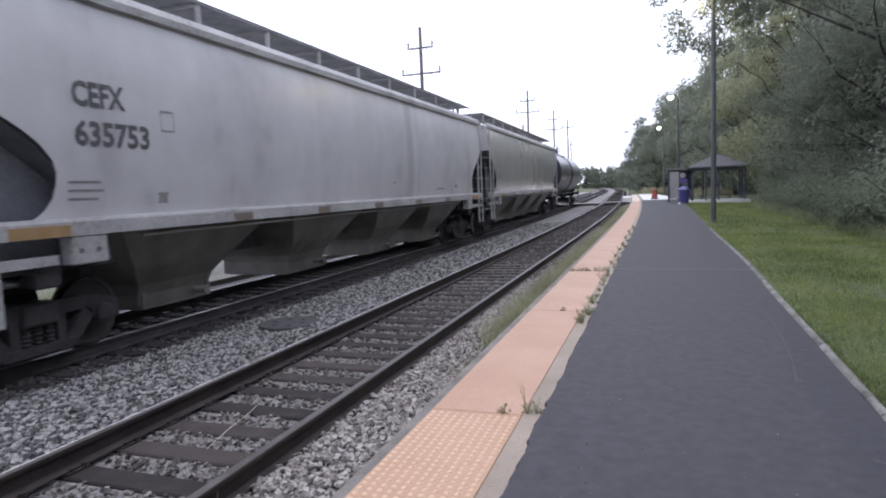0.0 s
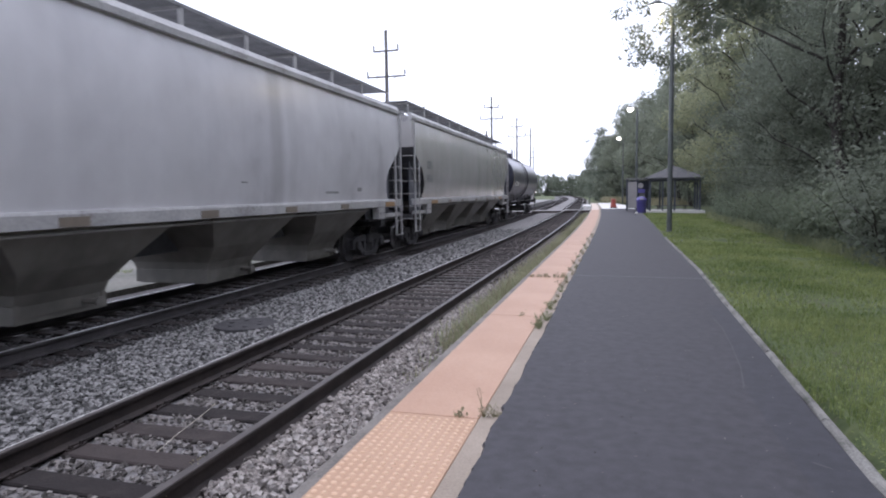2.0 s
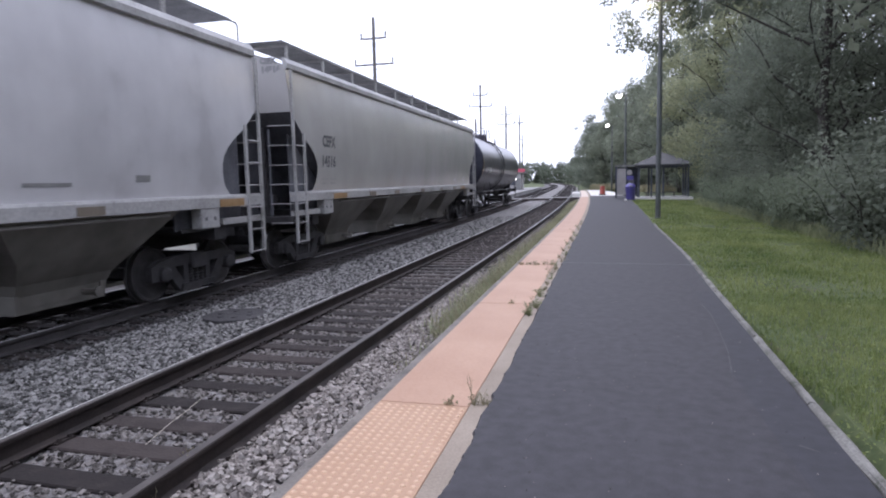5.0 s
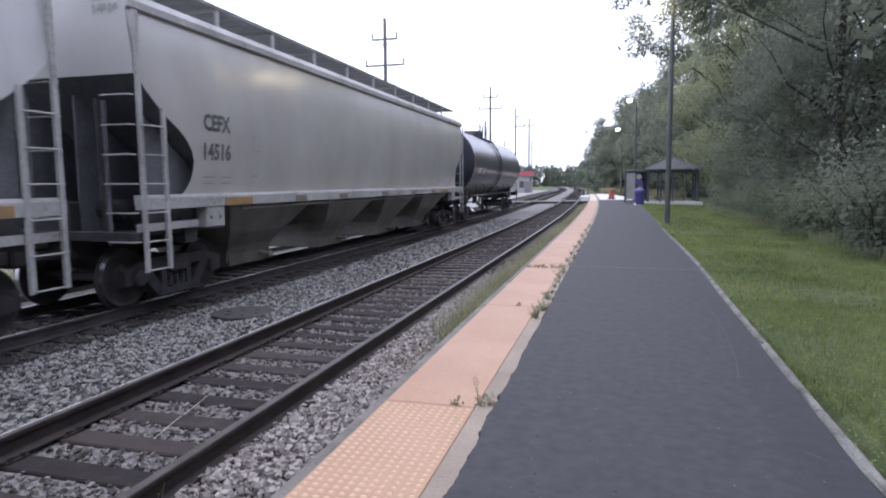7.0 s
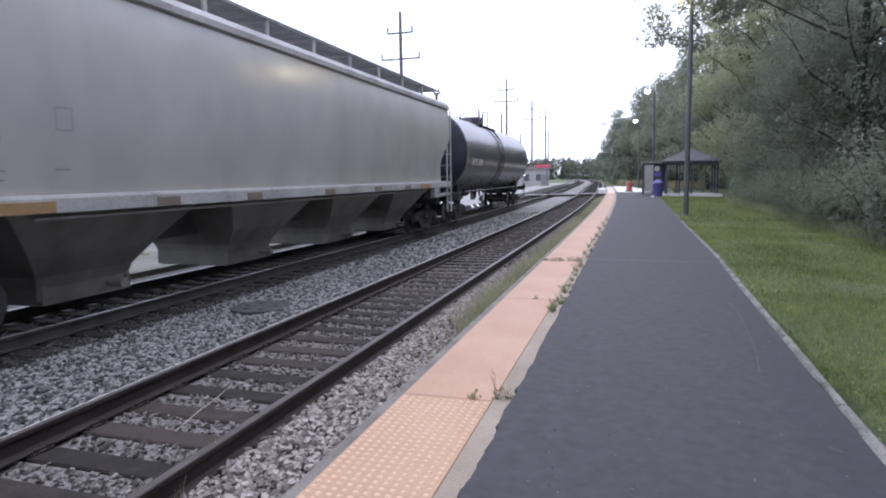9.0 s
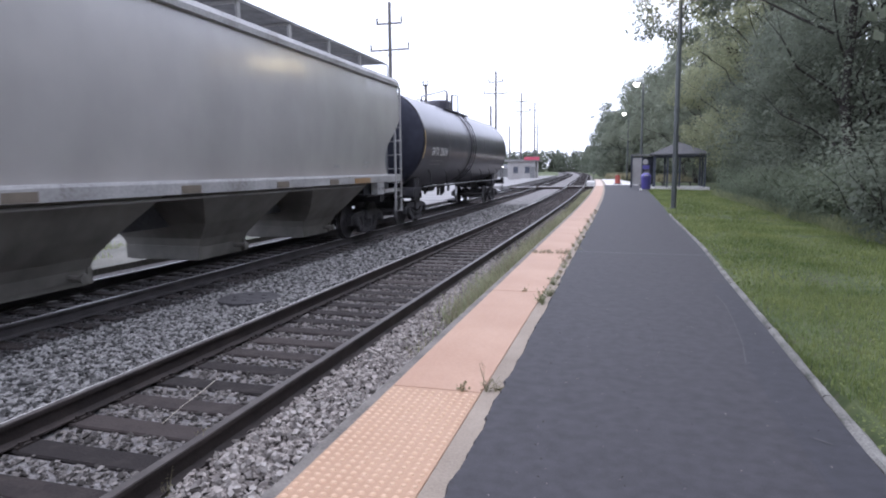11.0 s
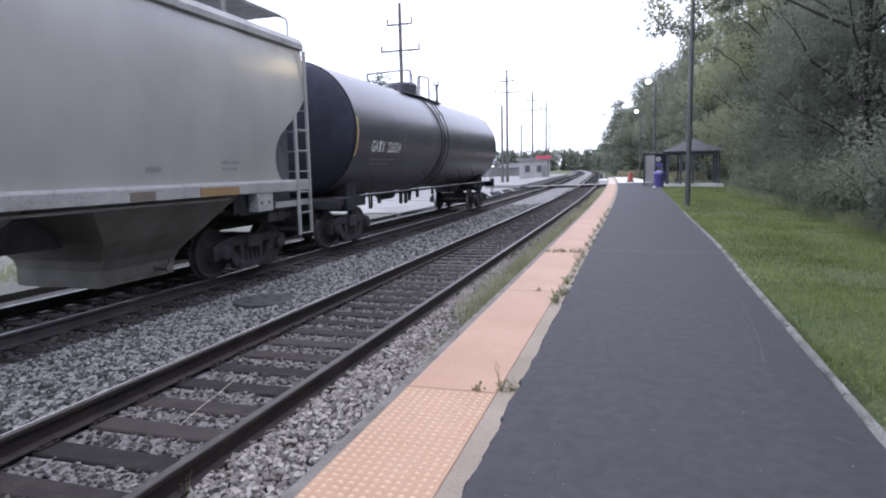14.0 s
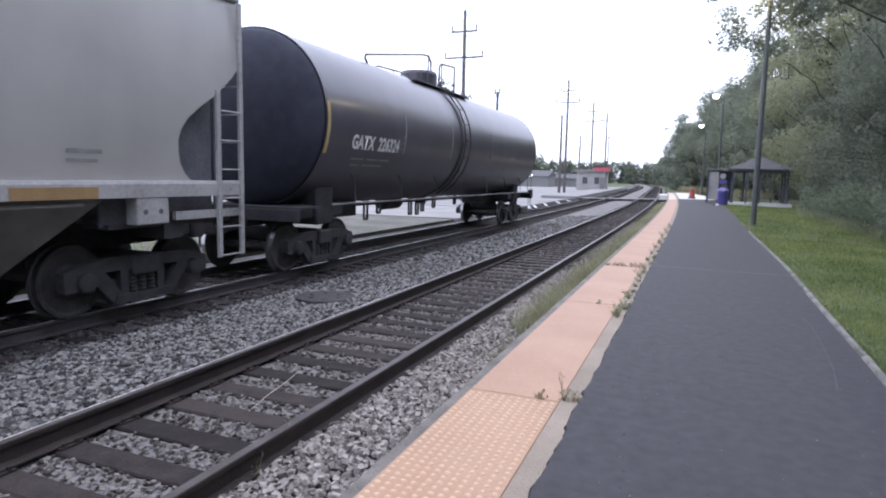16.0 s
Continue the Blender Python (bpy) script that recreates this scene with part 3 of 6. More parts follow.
def half_width(z):
    return 1.60 - 0.085 * ((z - 2.95) / 1.25) ** 2


def side_x(y, z):
    """The side sheet, slightly buckled between its ribs."""
    return half_width(z) + 0.010 * noise.noise((y * 1.1, z * 0.35, 4)) + 0.004 * noise.noise((y * 3.0, z * 0.5, 9))


def inset(z):
    """How far the side sheet ends short of the car's end at a height."""
    return float(np.interp(z, (1.66, 1.75, 1.82, 1.95, 2.1, 2.25, 2.4, 2.55, 2.7, 2.85, 3.0, 3.1, 3.2, 3.30, 3.375), (0.86, 1.02, 1.10, 1.19, 1.23, 1.24, 1.19, 1.07, 0.88, 0.64, 0.44, 0.32, 0.21, 0.12, 0.07)))


def wheelset(name, m, parent):
    """An axle with its two wheels, the running treads polished."""
    bm = bmesh.new()
    for s in (-1, 1):
        prof = [(0.10, s * 0.69), (0.16, s * 0.675), (0.36, s * 0.70), (0.41, s * 0.685), (WHEEL_R + 0.026, s * 0.690), (WHEEL_R + 0.026, s * 0.712), (WHEEL_R, s * 0.725), (WHEEL_R - 0.006, s * 0.82),
                (0.42, s * 0.823), (0.385, s * 0.80), (0.22, s * 0.775), (0.15, s * 0.82), (0.09, s * 0.83)]
        lathe(bm, prof, 28, "x")
    tube(bm, (-1.08, 0, 0), (1.08, 0, 0), 0.075, seg=12)
    bm.normal_update()
    for f in bm.faces:
        c = f.calc_center_median()
        if math.hypot(c.y, c.z) > WHEEL_R - 0.03 and 0.71 < abs(c.x) < 0.822 and abs(f.normal.x) < 0.7:
            f.material_index = 1
    me = bm_mesh(name, bm)
    me.materials.append(WHEEL_STEEL)
    me.materials.append(TREAD)
    return part(name, me, None, parent, m=m)


def truck(car, y):
    """A cast freight truck with two side frames, springs, bolster and two wheelsets; origin at rail level."""
    bol = bmesh.new()
    box(bol, -1.12, 1.12, -0.21, 0.21, 0.46, 0.74, 0.03)
    box(bol, -0.2, 0.2, -0.2, 0.2, 0.74, 0.92)
    for t in (-1, 1):
        box(bol, -0.66, 0.66, t * 0.36 - 0.04, t * 0.36 + 0.04, 0.26, 0.46)
    tr = part("truck", bol, TRUCK_STEEL, car, "grimy cast steel truck", pose(0, y, 0))
    for s in (-1, 1):
        fb = bmesh.new()
        a, b = (0.93, 1.05) if s > 0 else (-1.05, -0.93)
        top = [(-1.16, 0.36), (-1.16, 0.60), (-0.95, 0.67), (-0.62, 0.72), (0.62, 0.72), (0.95, 0.67), (1.16, 0.60), (1.16, 0.36), (0.99, 0.36), (0.99, 0.56), (0.79, 0.56), (0.77, 0.44),
               (0.64, 0.55), (-0.64, 0.55), (-0.77, 0.44), (-0.79, 0.56), (-0.99, 0.56), (-0.99, 0.36)]
        prism(fb, top, "x", a, b)
        for t in (-1, 1):
            prism(fb, [(t * 0.80, 0.48), (t * 0.64, 0.60), (t * 0.33, 0.22), (t * 0.48, 0.13)], "x", a, b)
            prism(fb, [(t * 0.24, 0.20), (t * 0.36, 0.20), (t * 0.36, 0.56), (t * 0.24, 0.56)], "x", a + 0.01, b - 0.01)
        prism(fb, [(-0.48, 0.12), (0.48, 0.12), (0.44, 0.23), (-0.44, 0.23)], "x", a - 0.03, b + 0.03)
        part("side_frame", fb, TRUCK_STEEL, tr)
        for t in (-0.15, 0, 0.15):
            sp = bmesh.new()
            prof = [(0.03, 0.23)]
            for k in range(5):
                z = 0.235 + k * 0.052
                prof += [(0.045, z), (0.062, z + 0.013), (0.062, z + 0.026), (0.045, z + 0.039)]
            lathe(sp, prof + [(0.03, 0.50)], 10)
            part("spring", sp, TRUCK_STEEL, tr, m=pose(s * 1.0, t, 0))
        for t in (-1, 1):
            bb = lathe(bmesh.new(), [(0.08, s * 0.97), (0.125, s * 0.98), (0.125, s * 1.12), (0.10, s * 1.14), (0.06, s * 1.145)], 14, "x")
            part("bearing", bb, TRUCK_STEEL, tr, m=pose(0, t * 0.89, WHEEL_R))
    return tr, [(wheelset("wheelset", pose(0, t * 0.89, WHEEL_R), tr), t * 0.89) for t in (-1, 1)]


def ladder(car, y0, y1, z0, z1, x, tall=None, out=1):
    """A side ladder: two stiles and its rungs, each rung of bent bar; tall: top of the stile at the car's corner."""
    bm = bmesh.new()
    for y, top in ((y0, tall or z1), (y1, z1)):
        box(bm, x, x + 0.045 * out, y - 0.035, y + 0.035, z0, top)
    lad = part("ladder", bm, SILL_PAINT, car)
    z = z0 + 0.03
    while z < z1:
        bm = bmesh.new()
        pipe(bm, [(x + 0.02 * out, y0, z), (x + 0.07 * out, y0 + 0.03 * np.sign(y1 - y0), z), (x + 0.07 * out, y1 - 0.03 * np.sign(y1 - y0), z), (x + 0.02 * out, y1, z)], 0.013)
        part("rung", bm, SILL_PAINT, lad)
        z += 0.41
    return lad


def hopper_car(label, paint, marks, strips, pads, end_marks=(), deep=1.0):
    """strips: start and end of the amber strips from the near and the far end; pads: middles of the dull ones; deep: size of the near end's opening."""
    car = empty("covered_hopper_car")
    tagged(car, label, "freight car", "cars of the train")
    # curved side sheets and roof in one shell
    rows = [1.66, 1.75, 1.82, 1.95, 2.1, 2.25, 2.4, 2.55, 2.7, 2.85, 3.0, 3.1, 3.2, 3.30, 3.375, 3.38, 3.5, 3.7, 3.9, 4.1, 4.29]
    cols = 98
    body = bmesh.new()
    for s in (-1, 1):
        grid = []
        for z in rows:
            ya, yb = (-HALF + inset(z) * deep, HALF - inset(z)) if z < 3.38 else (-HALF, HALF)
            grid.append([body.verts.new((s * side_x(y, z), y, z)) for y in np.linspace(ya, yb, cols)])
        for a, b in zip(grid, grid[1:]):
            for i in range(cols - 1):
                body.faces.new((a[i], a[i + 1], b[i + 1], b[i]))
    roof = []
    for t in np.linspace(-1, 1, 13):
        x = 1.50 * t
        z = 4.34 + 0.40 * (1 - t * t)
        roof.append([body.verts.new((x, y, z)) for y in (-HALF, HALF)])
    for a, b in zip(roof, roof[1:]):
        body.faces.new((a[0], b[0], b[1], a[1]))
    shell = part("body", body, paint, car, smooth=True)
    # end walls above, slope sheets below
    for s in (-1, 1):
        end = bmesh.new()
        prof = [(x, 4.34 + 0.40 * (1 - (x / 1.50) ** 2)) for x in np.linspace(1.47, -1.47, 9)]
        out = [(half_width(z), z) for z in (3.40, 3.7, 3.9, 4.27)] + prof + [(-half_width(z), z) for z in (4.27, 3.9, 3.7, 3.40)]
        prism(end, [(p[0] * 0.998, p[1]) for p in out], "y", s * (HALF - 0.03), s * (HALF - 0.006))
        part("end_wall", end, paint, car)
        slope = bmesh.new()
        q = [(-1.56, s * (HALF - 0.035), 3.42), (1.56, s * (HALF - 0.035), 3.42), (1.47, s * (HALF - 2.35), 1.55), (-1.47, s * (HALF - 2.35), 1.55)]
        vs = [slope.verts.new(v) for v in q] + [slope.verts.new((v[0], v[1] - s * 0.04, v[2] + 0.02)) for v in q]
        for f in ((0, 1, 2, 3), (7, 6, 5, 4), (0, 4, 5, 1), (1, 5, 6, 2), (2, 6, 7, 3), (3, 7, 4, 0)):
            slope.faces.new([vs[i] for i in f])
        part("slope_sheet", slope, SHADE_PAINT, car, "grimy end slope sheet, shade in its dark paint")
        plat = bmesh.new()
        box(plat, -1.55, 1.55, s * HALF - 0.06, s * HALF + 0.06, 1.06, 1.20, 0.01)
        box(plat, -0.35, 0.35, s * (HALF - 2.6), s * HALF, 0.78, 1.62, 0.01)
        box(plat, -1.40, 1.40, s * (HALF - 2.2), s * (HALF - 0.1), 1.12, 1.18)
        box(plat, -1.45, 1.45, s * (HALF - 1.40), s * (HALF - 1.10), 0.95, 1.30)
        for x in (-0.9, 0.9):
            tube(plat, (x, s * (HALF - 0.1), 1.15), (x * 0.9, s * (HALF - 0.15), 3.1), 0.05, seg=6)
        part("end_sill", plat, TRUCK_STEEL, car, "grimy end sill and draft gear")
        cp = bmesh.new()
        box(cp, -0.13, 0.13, s * HALF, s * (HALF + 0.55), 0.78, 1.0, 0.03)
        box(cp, -0.2, 0.2, s * (HALF + 0.42), s * (HALF + 0.72), 0.74, 1.04, 0.04)
        part("coupler", cp, TRUCK_STEEL, car, "rusty dark coupler")
        cy = bmesh.new()
        lathe(cy, [(0.05, -0.35), (0.16, -0.32), (0.16, 0.3), (0.05, 0.34)], 14, "x")
        bmesh.ops.translate(cy, verts=cy.verts, vec=(0.55, s * (HALF - 0.55), 1.5))
        part("brake_cylinder", cy, TRUCK_STEEL, car)
    # eaves, sills
    for s in (-1, 1):
        ev = bmesh.new()
        prism(ev, [(s * 1.49, 4.275), (s * 1.57, 4.30), (s * 1.57, 4.40), (s * 1.50, 4.51), (s * 1.42, 4.52)], "y", -HALF, HALF)
        part("eave", ev, SILL_PAINT, car, "pale roof eave flange")
        sl = bmesh.new()
        prism(sl, [(s * 1.50, 1.51), (s * 1.615, 1.51), (s * 1.615, 1.675), (s * 1.60, 1.715), (s * 1.48, 1.72)], "y", -HALF, HALF)
        sill = part("side_sill", sl, SILL_PAINT, car, "pale painted side sill")
        tl = bmesh.new()
        tube(tl, (s * 1.50, -HALF + 2.6, 1.44), (s * 1.50, HALF - 2.6, 1.44), 0.022, seg=6)
        part("pipe", tl, SILL_PAINT, car, "thin pale pipe under the sill")
        for y in pads:
            part("reflector", box(bmesh.new(), s * 1.612, s * 1.622, y - 0.23, y + 0.23, 1.52, 1.64), REFLECTOR_DULL, sill, "dull taupe reflective strip")
        for e in (-1, 1):
            a, b = sorted(e * (HALF - d) for d in strips[e > 0])
            part("reflector", box(bmesh.new(), s * 1.612, s * 1.6225, a, b, 1.515, 1.645), REFLECTOR, sill, "faded amber reflective strip")
            jb = bmesh.new()
            a, b = sorted((e * (HALF - 1.95), e * (HALF - 1.45)))
            box(jb, s * 1.40, s * 1.605, a, b, 1.17, 1.51, 0.015)
            pad = part("jacking_pad", jb, SILL_PAINT, car)
            for yy in (a + 0.12, b - 0.14):
                part("slot", lathe(bmesh.new(), [(0.035, -0.004), (0.035, 0.004)], 10, "x"), MARK_DARK, pad, m=pose(s * 1.605, yy, 1.33))
            br = bmesh.new()
            a, b = sorted((e * (HALF - 1.3), e * HALF))
            box(br, s * 1.50, s * 1.56, a, b, 1.20, 1.31)
            part("step_beam", br, SILL_PAINT, car)
            c = e * (HALF - 0.06)
            ladder(car, c, c - e * 0.47, 0.62, 2.98, s * 1.585, 4.26, s)
            el = bmesh.new()
            box(el, s * 1.05 - 0.014, s * 1.05 + 0.014, e * HALF - 0.02, e * HALF + 0.04, 1.0, 3.05)
            el = part("end_ladder", el, SHADE_PAINT, car)
            for k in range(6):
                rg = bmesh.new()
                z = 0.65 + 0.41 * (k + 1)
                pipe(rg, [(s * 1.05, e * (HALF + 0.03), z), (s * 1.08, e * (HALF + 0.08), z), (s * 1.52, e * (HALF + 0.08), z), (s * 1.57, e * (HALF + 0.0), z)], 0.013)
                part("rung", rg, SILL_PAINT, el)
        # running board of bar grating on brackets
        rb = bmesh.new()
        for x in np.arange(0.26, 1.23, 0.05):
            box(rb, s * x, s * (x + 0.024), -HALF + 0.35, HALF - 0.25, 4.925, 4.955)
        for y in np.arange(-HALF + 0.4, HALF - 0.3, 0.30):
            box(rb, s * 0.25, s * 1.24, y, y + 0.03, 4.928, 4.95)
        box(rb, s * 1.22, s * 1.25, -HALF + 0.35, HALF - 0.25, 4.905, 4.965)
        board = part("running_board", rb, GRATING, car, "grey open steel grating walkway on the roof")
        for y in np.arange(-HALF + 0.6, HALF - 0.6, 1.86):
            bk = bmesh.new()
            box(bk, s * 1.20, s * 1.24, y, y + 0.10, 4.36, 4.92)
            box(bk, s * 0.25, s * 1.24, y, y + 0.05, 4.875, 4.92)
            part("bracket", bk, SILL_PAINT, board)
    hb = bmesh.new()
    pipe(hb, [(1.22, HALF - 0.3, 4.94), (1.22, HALF - 0.02, 4.94), (1.22, HALF + 0.03, 4.88), (1.22, HALF + 0.03, 4.42)], 0.02)
    part("grab_iron", hb, SILL_PAINT, car)
    hatch = bmesh.new()
    box(hatch, -0.2, 0.2, -0.6, 0.6, 4.66, 4.82, 0.03)
    hatch = bm_mesh("roof_hatch", hatch)
    for y in np.linspace(-7.5, 7.5, 9):
        part("roof_hatch", hatch, paint, car, m=pose(0, y, 0))
    # four hoppers with sloping sheets and outlet gates
    bay = 3.84
    spine = bmesh.new()
    box(spine, -0.30, 0.30, -7.2, 7.2, 0.88, 1.32, 0.01)
    part("center_sill", spine, SHADE_PAINT, car, "grimy centre sill, shade in its dark paint")
    # sheet added to close the open body, so the gaps stay dark
    floor = bmesh.new()
    box(floor, -1.47, 1.47, -7.0, 7.0, 2.06, 2.10)
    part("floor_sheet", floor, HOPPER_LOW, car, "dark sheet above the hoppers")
    for e in (-1, 1):
        # plates added to keep the end openings as dark as deep shade
        for x, a in ((-0.42, 0.12), (0.42, 0.12), (-1.30, 0.36), (1.30, 0.36)):
            gs = bmesh.new()
            prism(gs, [(e * (HALF - a), 1.15), (e * (HALF - a), 3.27 - a * 0.85), (e * (HALF - 2.25), 1.58), (e * (HALF - 2.25), 1.15)], "x", x - 0.015, x + 0.015)
            part("shade_plate", gs, SHADE_PAINT, car, "dark plate added to fill the end opening with shade")
        sh = lathe(bmesh.new(), [(0.03, -0.16), (0.06, -0.15), (0.06, 0.15), (0.03, 0.16)], 12, "y")
        part("brake_slack_adjuster", sh, TREAD, car, "shiny steel adjuster", pose(1.16, e * (HALF - 1.06), 1.03))
    for k in range(4):
        yc = bay * (k - 1.5)
        hp = bmesh.new()
        rings = []
        for z, hw, inner, outer in ((2.05, 1.46, 1.915, 1.70), (1.53, 1.47, 1.50, 1.70), (1.46, 1.45, 1.43, 1.63), (0.95, 1.08, 0.92, 1.12), (0.66, 0.84, 0.74, 0.86), (0.50, 0.76, 0.72, 0.80), (0.34, 0.74, 0.72, 0.78)):
            ya = -(outer if k == 0 else inner)
            yb = outer if k == 3 else inner
            rings.append([hp.verts.new(v) for v in ((-hw, yc + ya, z), (hw, yc + ya, z), (hw, yc + yb, z), (-hw, yc + yb, z))])
        for a, b in zip(rings, rings[1:]):
            for i in range(4):
                hp.faces.new((a[i], a[(i + 1) % 4], b[(i + 1) % 4], b[i]))
        hp.faces.new(rings[0])
        hp.faces.new(rings[-1][::-1])
        h = part("hopper", hp, HOPPER_LOW, car, "dirty dark grey sloping hopper, underside shade in its colour")
        gt = bmesh.new()
        box(gt, -0.72, 0.72, yc - 0.70, yc + 0.70, 0.26, 0.35, 0.01)
        box(gt, -0.78, 0.78, yc - 0.74, yc - 0.66, 0.28, 0.52)
        box(gt, -0.78, 0.78, yc + 0.66, yc + 0.74, 0.28, 0.52)
        for s in (-1, 1):
            tube(gt, (s * 0.78, yc + 0.35, 0.42), (s * 1.02, yc + 0.35, 0.42), 0.045, seg=8)
            lathe(gt, [(0.02, s * 1.0), (0.075, s * 1.01), (0.075, s * 1.05), (0.02, s * 1.06)], 10, "x")
            for v in gt.verts[-40:]:
                v.co.y += yc + 0.35
                v.co.z += 0.42
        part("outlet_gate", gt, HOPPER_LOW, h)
    # stencilled marks on the side sheet
    for text, y, z, size, wid in marks:
        me = lettering(text, size, wid) if text else None
        if me is None:
            me = mesh_from("bars", [(a, b, 0) for a in np.linspace(0, wid, 5) for b in (0, size)], [(2 * i, 2 * i + 2, 2 * i + 3, 2 * i + 1) for i in range(4)])
        for v in me.vertices:
            yy, zz = y + v.co.x, z + v.co.y
            v.co = (side_x(yy, zz) + 0.006, yy, zz)
        part("stencil_mark", me, MARK_DARK if text else MARK_FAINT, shell, "dark stencilled lettering" if text else "faded stencilled data")
    for text, x, z, size, wid in end_marks:
        me = lettering(text, size, wid)
        for v in me.vertices:
            v.co = (x + v.co.x, 0.002 - HALF, z + v.co.y)
        part("stencil_mark", me, MARK_FAINT, car, "faded stencilled lettering")
    wheels = []
    for s in (-1, 1):
        tr, sets = truck(car, s * (HALF - 1.38))
        wheels += sets
    return car, wheels


def tank_car():
    car = empty("tank_car")
    tagged(car, "black cylindrical tank car with white stencils", "freight car", "cars of the train")
    R, ZC, L = 1.68, 2.86, 8.04
    bm = lathe(bmesh.new(), [(R - 0.02, -L), (R, -L + 0.02), (R, -L + 0.05), (R, -L + 0.08)] + [(R, y) for y in np.linspace(-7, 7, 15)] + [(R, L - 0.08), (R, L - 0.05), (R, L - 0.02), (R - 0.02, L)], 64, "y")
    bmesh.ops.translate(bm, verts=bm.verts, vec=(0, 0, ZC))
    tank = part("tank", bm, TANK_BLACK, car, smooth=True)
    for s in (-1, 1):
        bm = lathe(bmesh.new(), [(max((R - 0.012) * math.cos(radians(t)), 0.01), s * (L - 0.01 + 0.55 * math.sin(radians(t)))) for t in np.linspace(0, 90, 10)], 64, "y")
        bmesh.ops.translate(bm, verts=bm.verts, vec=(0, 0, ZC))
        part("tank_head", bm, TANK_HEAD, tank, "dull dark dished end", smooth=True)

    def hoop(name, y, w, r, material, label="", a0=0, a1=360):
        seg = max(4, int(abs(a1 - a0) / 6))
        vs, fs = [], []
        for i in range(seg + 1):
            a = radians(a0 + (a1 - a0) * i / seg)
            for yy, rr in ((y - w, R - 0.005), (y - w, R + r), (y + w, R + r), (y + w, R - 0.005)):
                vs.append((rr * math.cos(a), yy, ZC + rr * math.sin(a)))
        for i in range(seg):
            for k in range(3):
                b = 4 * i + k
                fs.append((b, b + 1, b + 5, b + 4))
        part(name, mesh_from(name, vs, fs), material, tank, label)
    for y in (-L, L):
        hoop("seam", y, 0.02, 0.008, TANK_BLACK)
    hoop("strap", -0.95, 0.11, 0.012, TRUCK_STEEL, "dull black steel strap")
    hoop("reflector", -L + 0.06, 0.045, 0.012, REFLECTOR_YELLOW, "yellow reflective strip", -22, 10)
    for y in (-4.7, -1.7, 1.9):
        hoop("reflector", y, 0.03, 0.012, GREY_PLATE, "grey reflective strip", -18, 12)
    # dome, railing and ladder at the centre
    dm = bmesh.new()
    lathe(dm, [(0.56, 4.30), (0.56, 4.84), (0.52, 4.92), (0.02, 4.95)], 20)
    bmesh.ops.translate(dm, verts=dm.verts, vec=(0, -0.3, 0))
    part("dome", dm, TANK_BLACK, car, "black fittings housing")
    vb = bmesh.new()
    lathe(vb, [(0.26, 4.35), (0.26, 4.55), (0.2, 4.6), (0.02, 4.62)], 12)
    bmesh.ops.translate(vb, verts=vb.verts, vec=(0, -1.7, 0))
    part("manway", vb, TANK_BLACK, car)
    pl = bmesh.new()
    for s in (-1, 1):
        box(pl, s * 0.45, s * 0.95, -2.6, 1.6, 4.34, 4.38)
        for y in (-2.4, -1.0, 0.2, 1.4):
            box(pl, s * 0.75, s * 0.8, y - 0.03, y + 0.03, 4.0, 4.36)
    part("platform", pl, TANK_BLACK, car, "black top platform")
    rl = bmesh.new()
    for s, drop in ((-1, 0.30), (1, 0.0)):
        x = 0.45 * s
        if s > 0:
            pipe(rl, [(x, -4.25, 4.42), (x, -4.45, 4.60), (x, -4.40, 4.68), (x, -0.95, 5.30), (x, -0.62, 5.31), (x, -0.45, 5.18), (x, -0.45, 4.36)], 0.030)
            pipe(rl, [(x, -0.62, 5.30), (x, -0.70, 4.36)], 0.022)
        else:
            pipe(rl, [(x, -2.2, 4.42), (x, -2.2, 4.80), (x, -2.05, 4.84), (x, -0.5, 4.90), (x, -0.5, 4.36)], 0.026)
            pipe(rl, [(x, -1.1, 4.42), (x, -1.1, 4.87)], 0.022)
        pipe(rl, [(x, 0.22, 4.36), (x, 0.22, 5.16 - drop), (x, 0.36, 5.26 - drop), (x, 1.5, 5.34 - drop), (x, 1.5, 4.3)], 0.030)
        pipe(rl, [(x, 0.42, 4.36), (x, 0.42, 5.26 - drop)], 0.022)
    part("railing", rl, TANK_BLACK, car, "thin black railing")
    for s in (-1, 1):
        ld = bmesh.new()
        pts = [(s * (R + 0.1) * math.cos(radians(a)), ZC + (R + 0.1) * math.sin(radians(a))) for a in range(-60, 61, 15)]
        for y in (-0.92, -0.48):
            pipe(ld, [(x, y, z) for x, z in pts], 0.02)
        for x, z in pts:
            tube(ld, (x, -0.92, z), (x, -0.48, z), 0.013, seg=6)
        part("ladder", ld, TANK_UNDER, car)
        # long low handrail with its hangers
        hr = bmesh.new()
        tube(hr, (s * 1.44, -7.5, 1.26), (s * 1.44, 7.3, 1.26), 0.022, seg=8)
        part("handrail", hr, GRATING, car, "grey pipe handrail")
        for y in np.arange(-6.6, 6.7, 2.2):
            hr = bmesh.new()
            pipe(hr, [(s * 1.44, y, 1.26), (s * 1.42, y, 1.7), (s * 1.25, y, 2.0)], 0.011)
            part("handrail_hanger", hr, TRUCK_STEEL, car)
    for s in (-1, 1):
        ss = bmesh.new()
        box(ss, -0.33, 0.33, s * 4.6, s * 8.6, 0.86, 1.24, 0.02)
        prism(ss, [(-1.2, 1.9), (-0.5, 1.1), (0.5, 1.1), (1.2, 1.9), (0.8, 1.62), (0, 1.47), (-0.8, 1.62)], "y", s * 7.2 - 0.35, s * 7.2 + 0.35)
        box(ss, -1.42, 1.42, s * 8.52, s * 8.62, 0.98, 1.20, 0.01)
        box(ss, -1.42, 1.42, s * 7.8, s * 8.6, 1.20, 1.24)
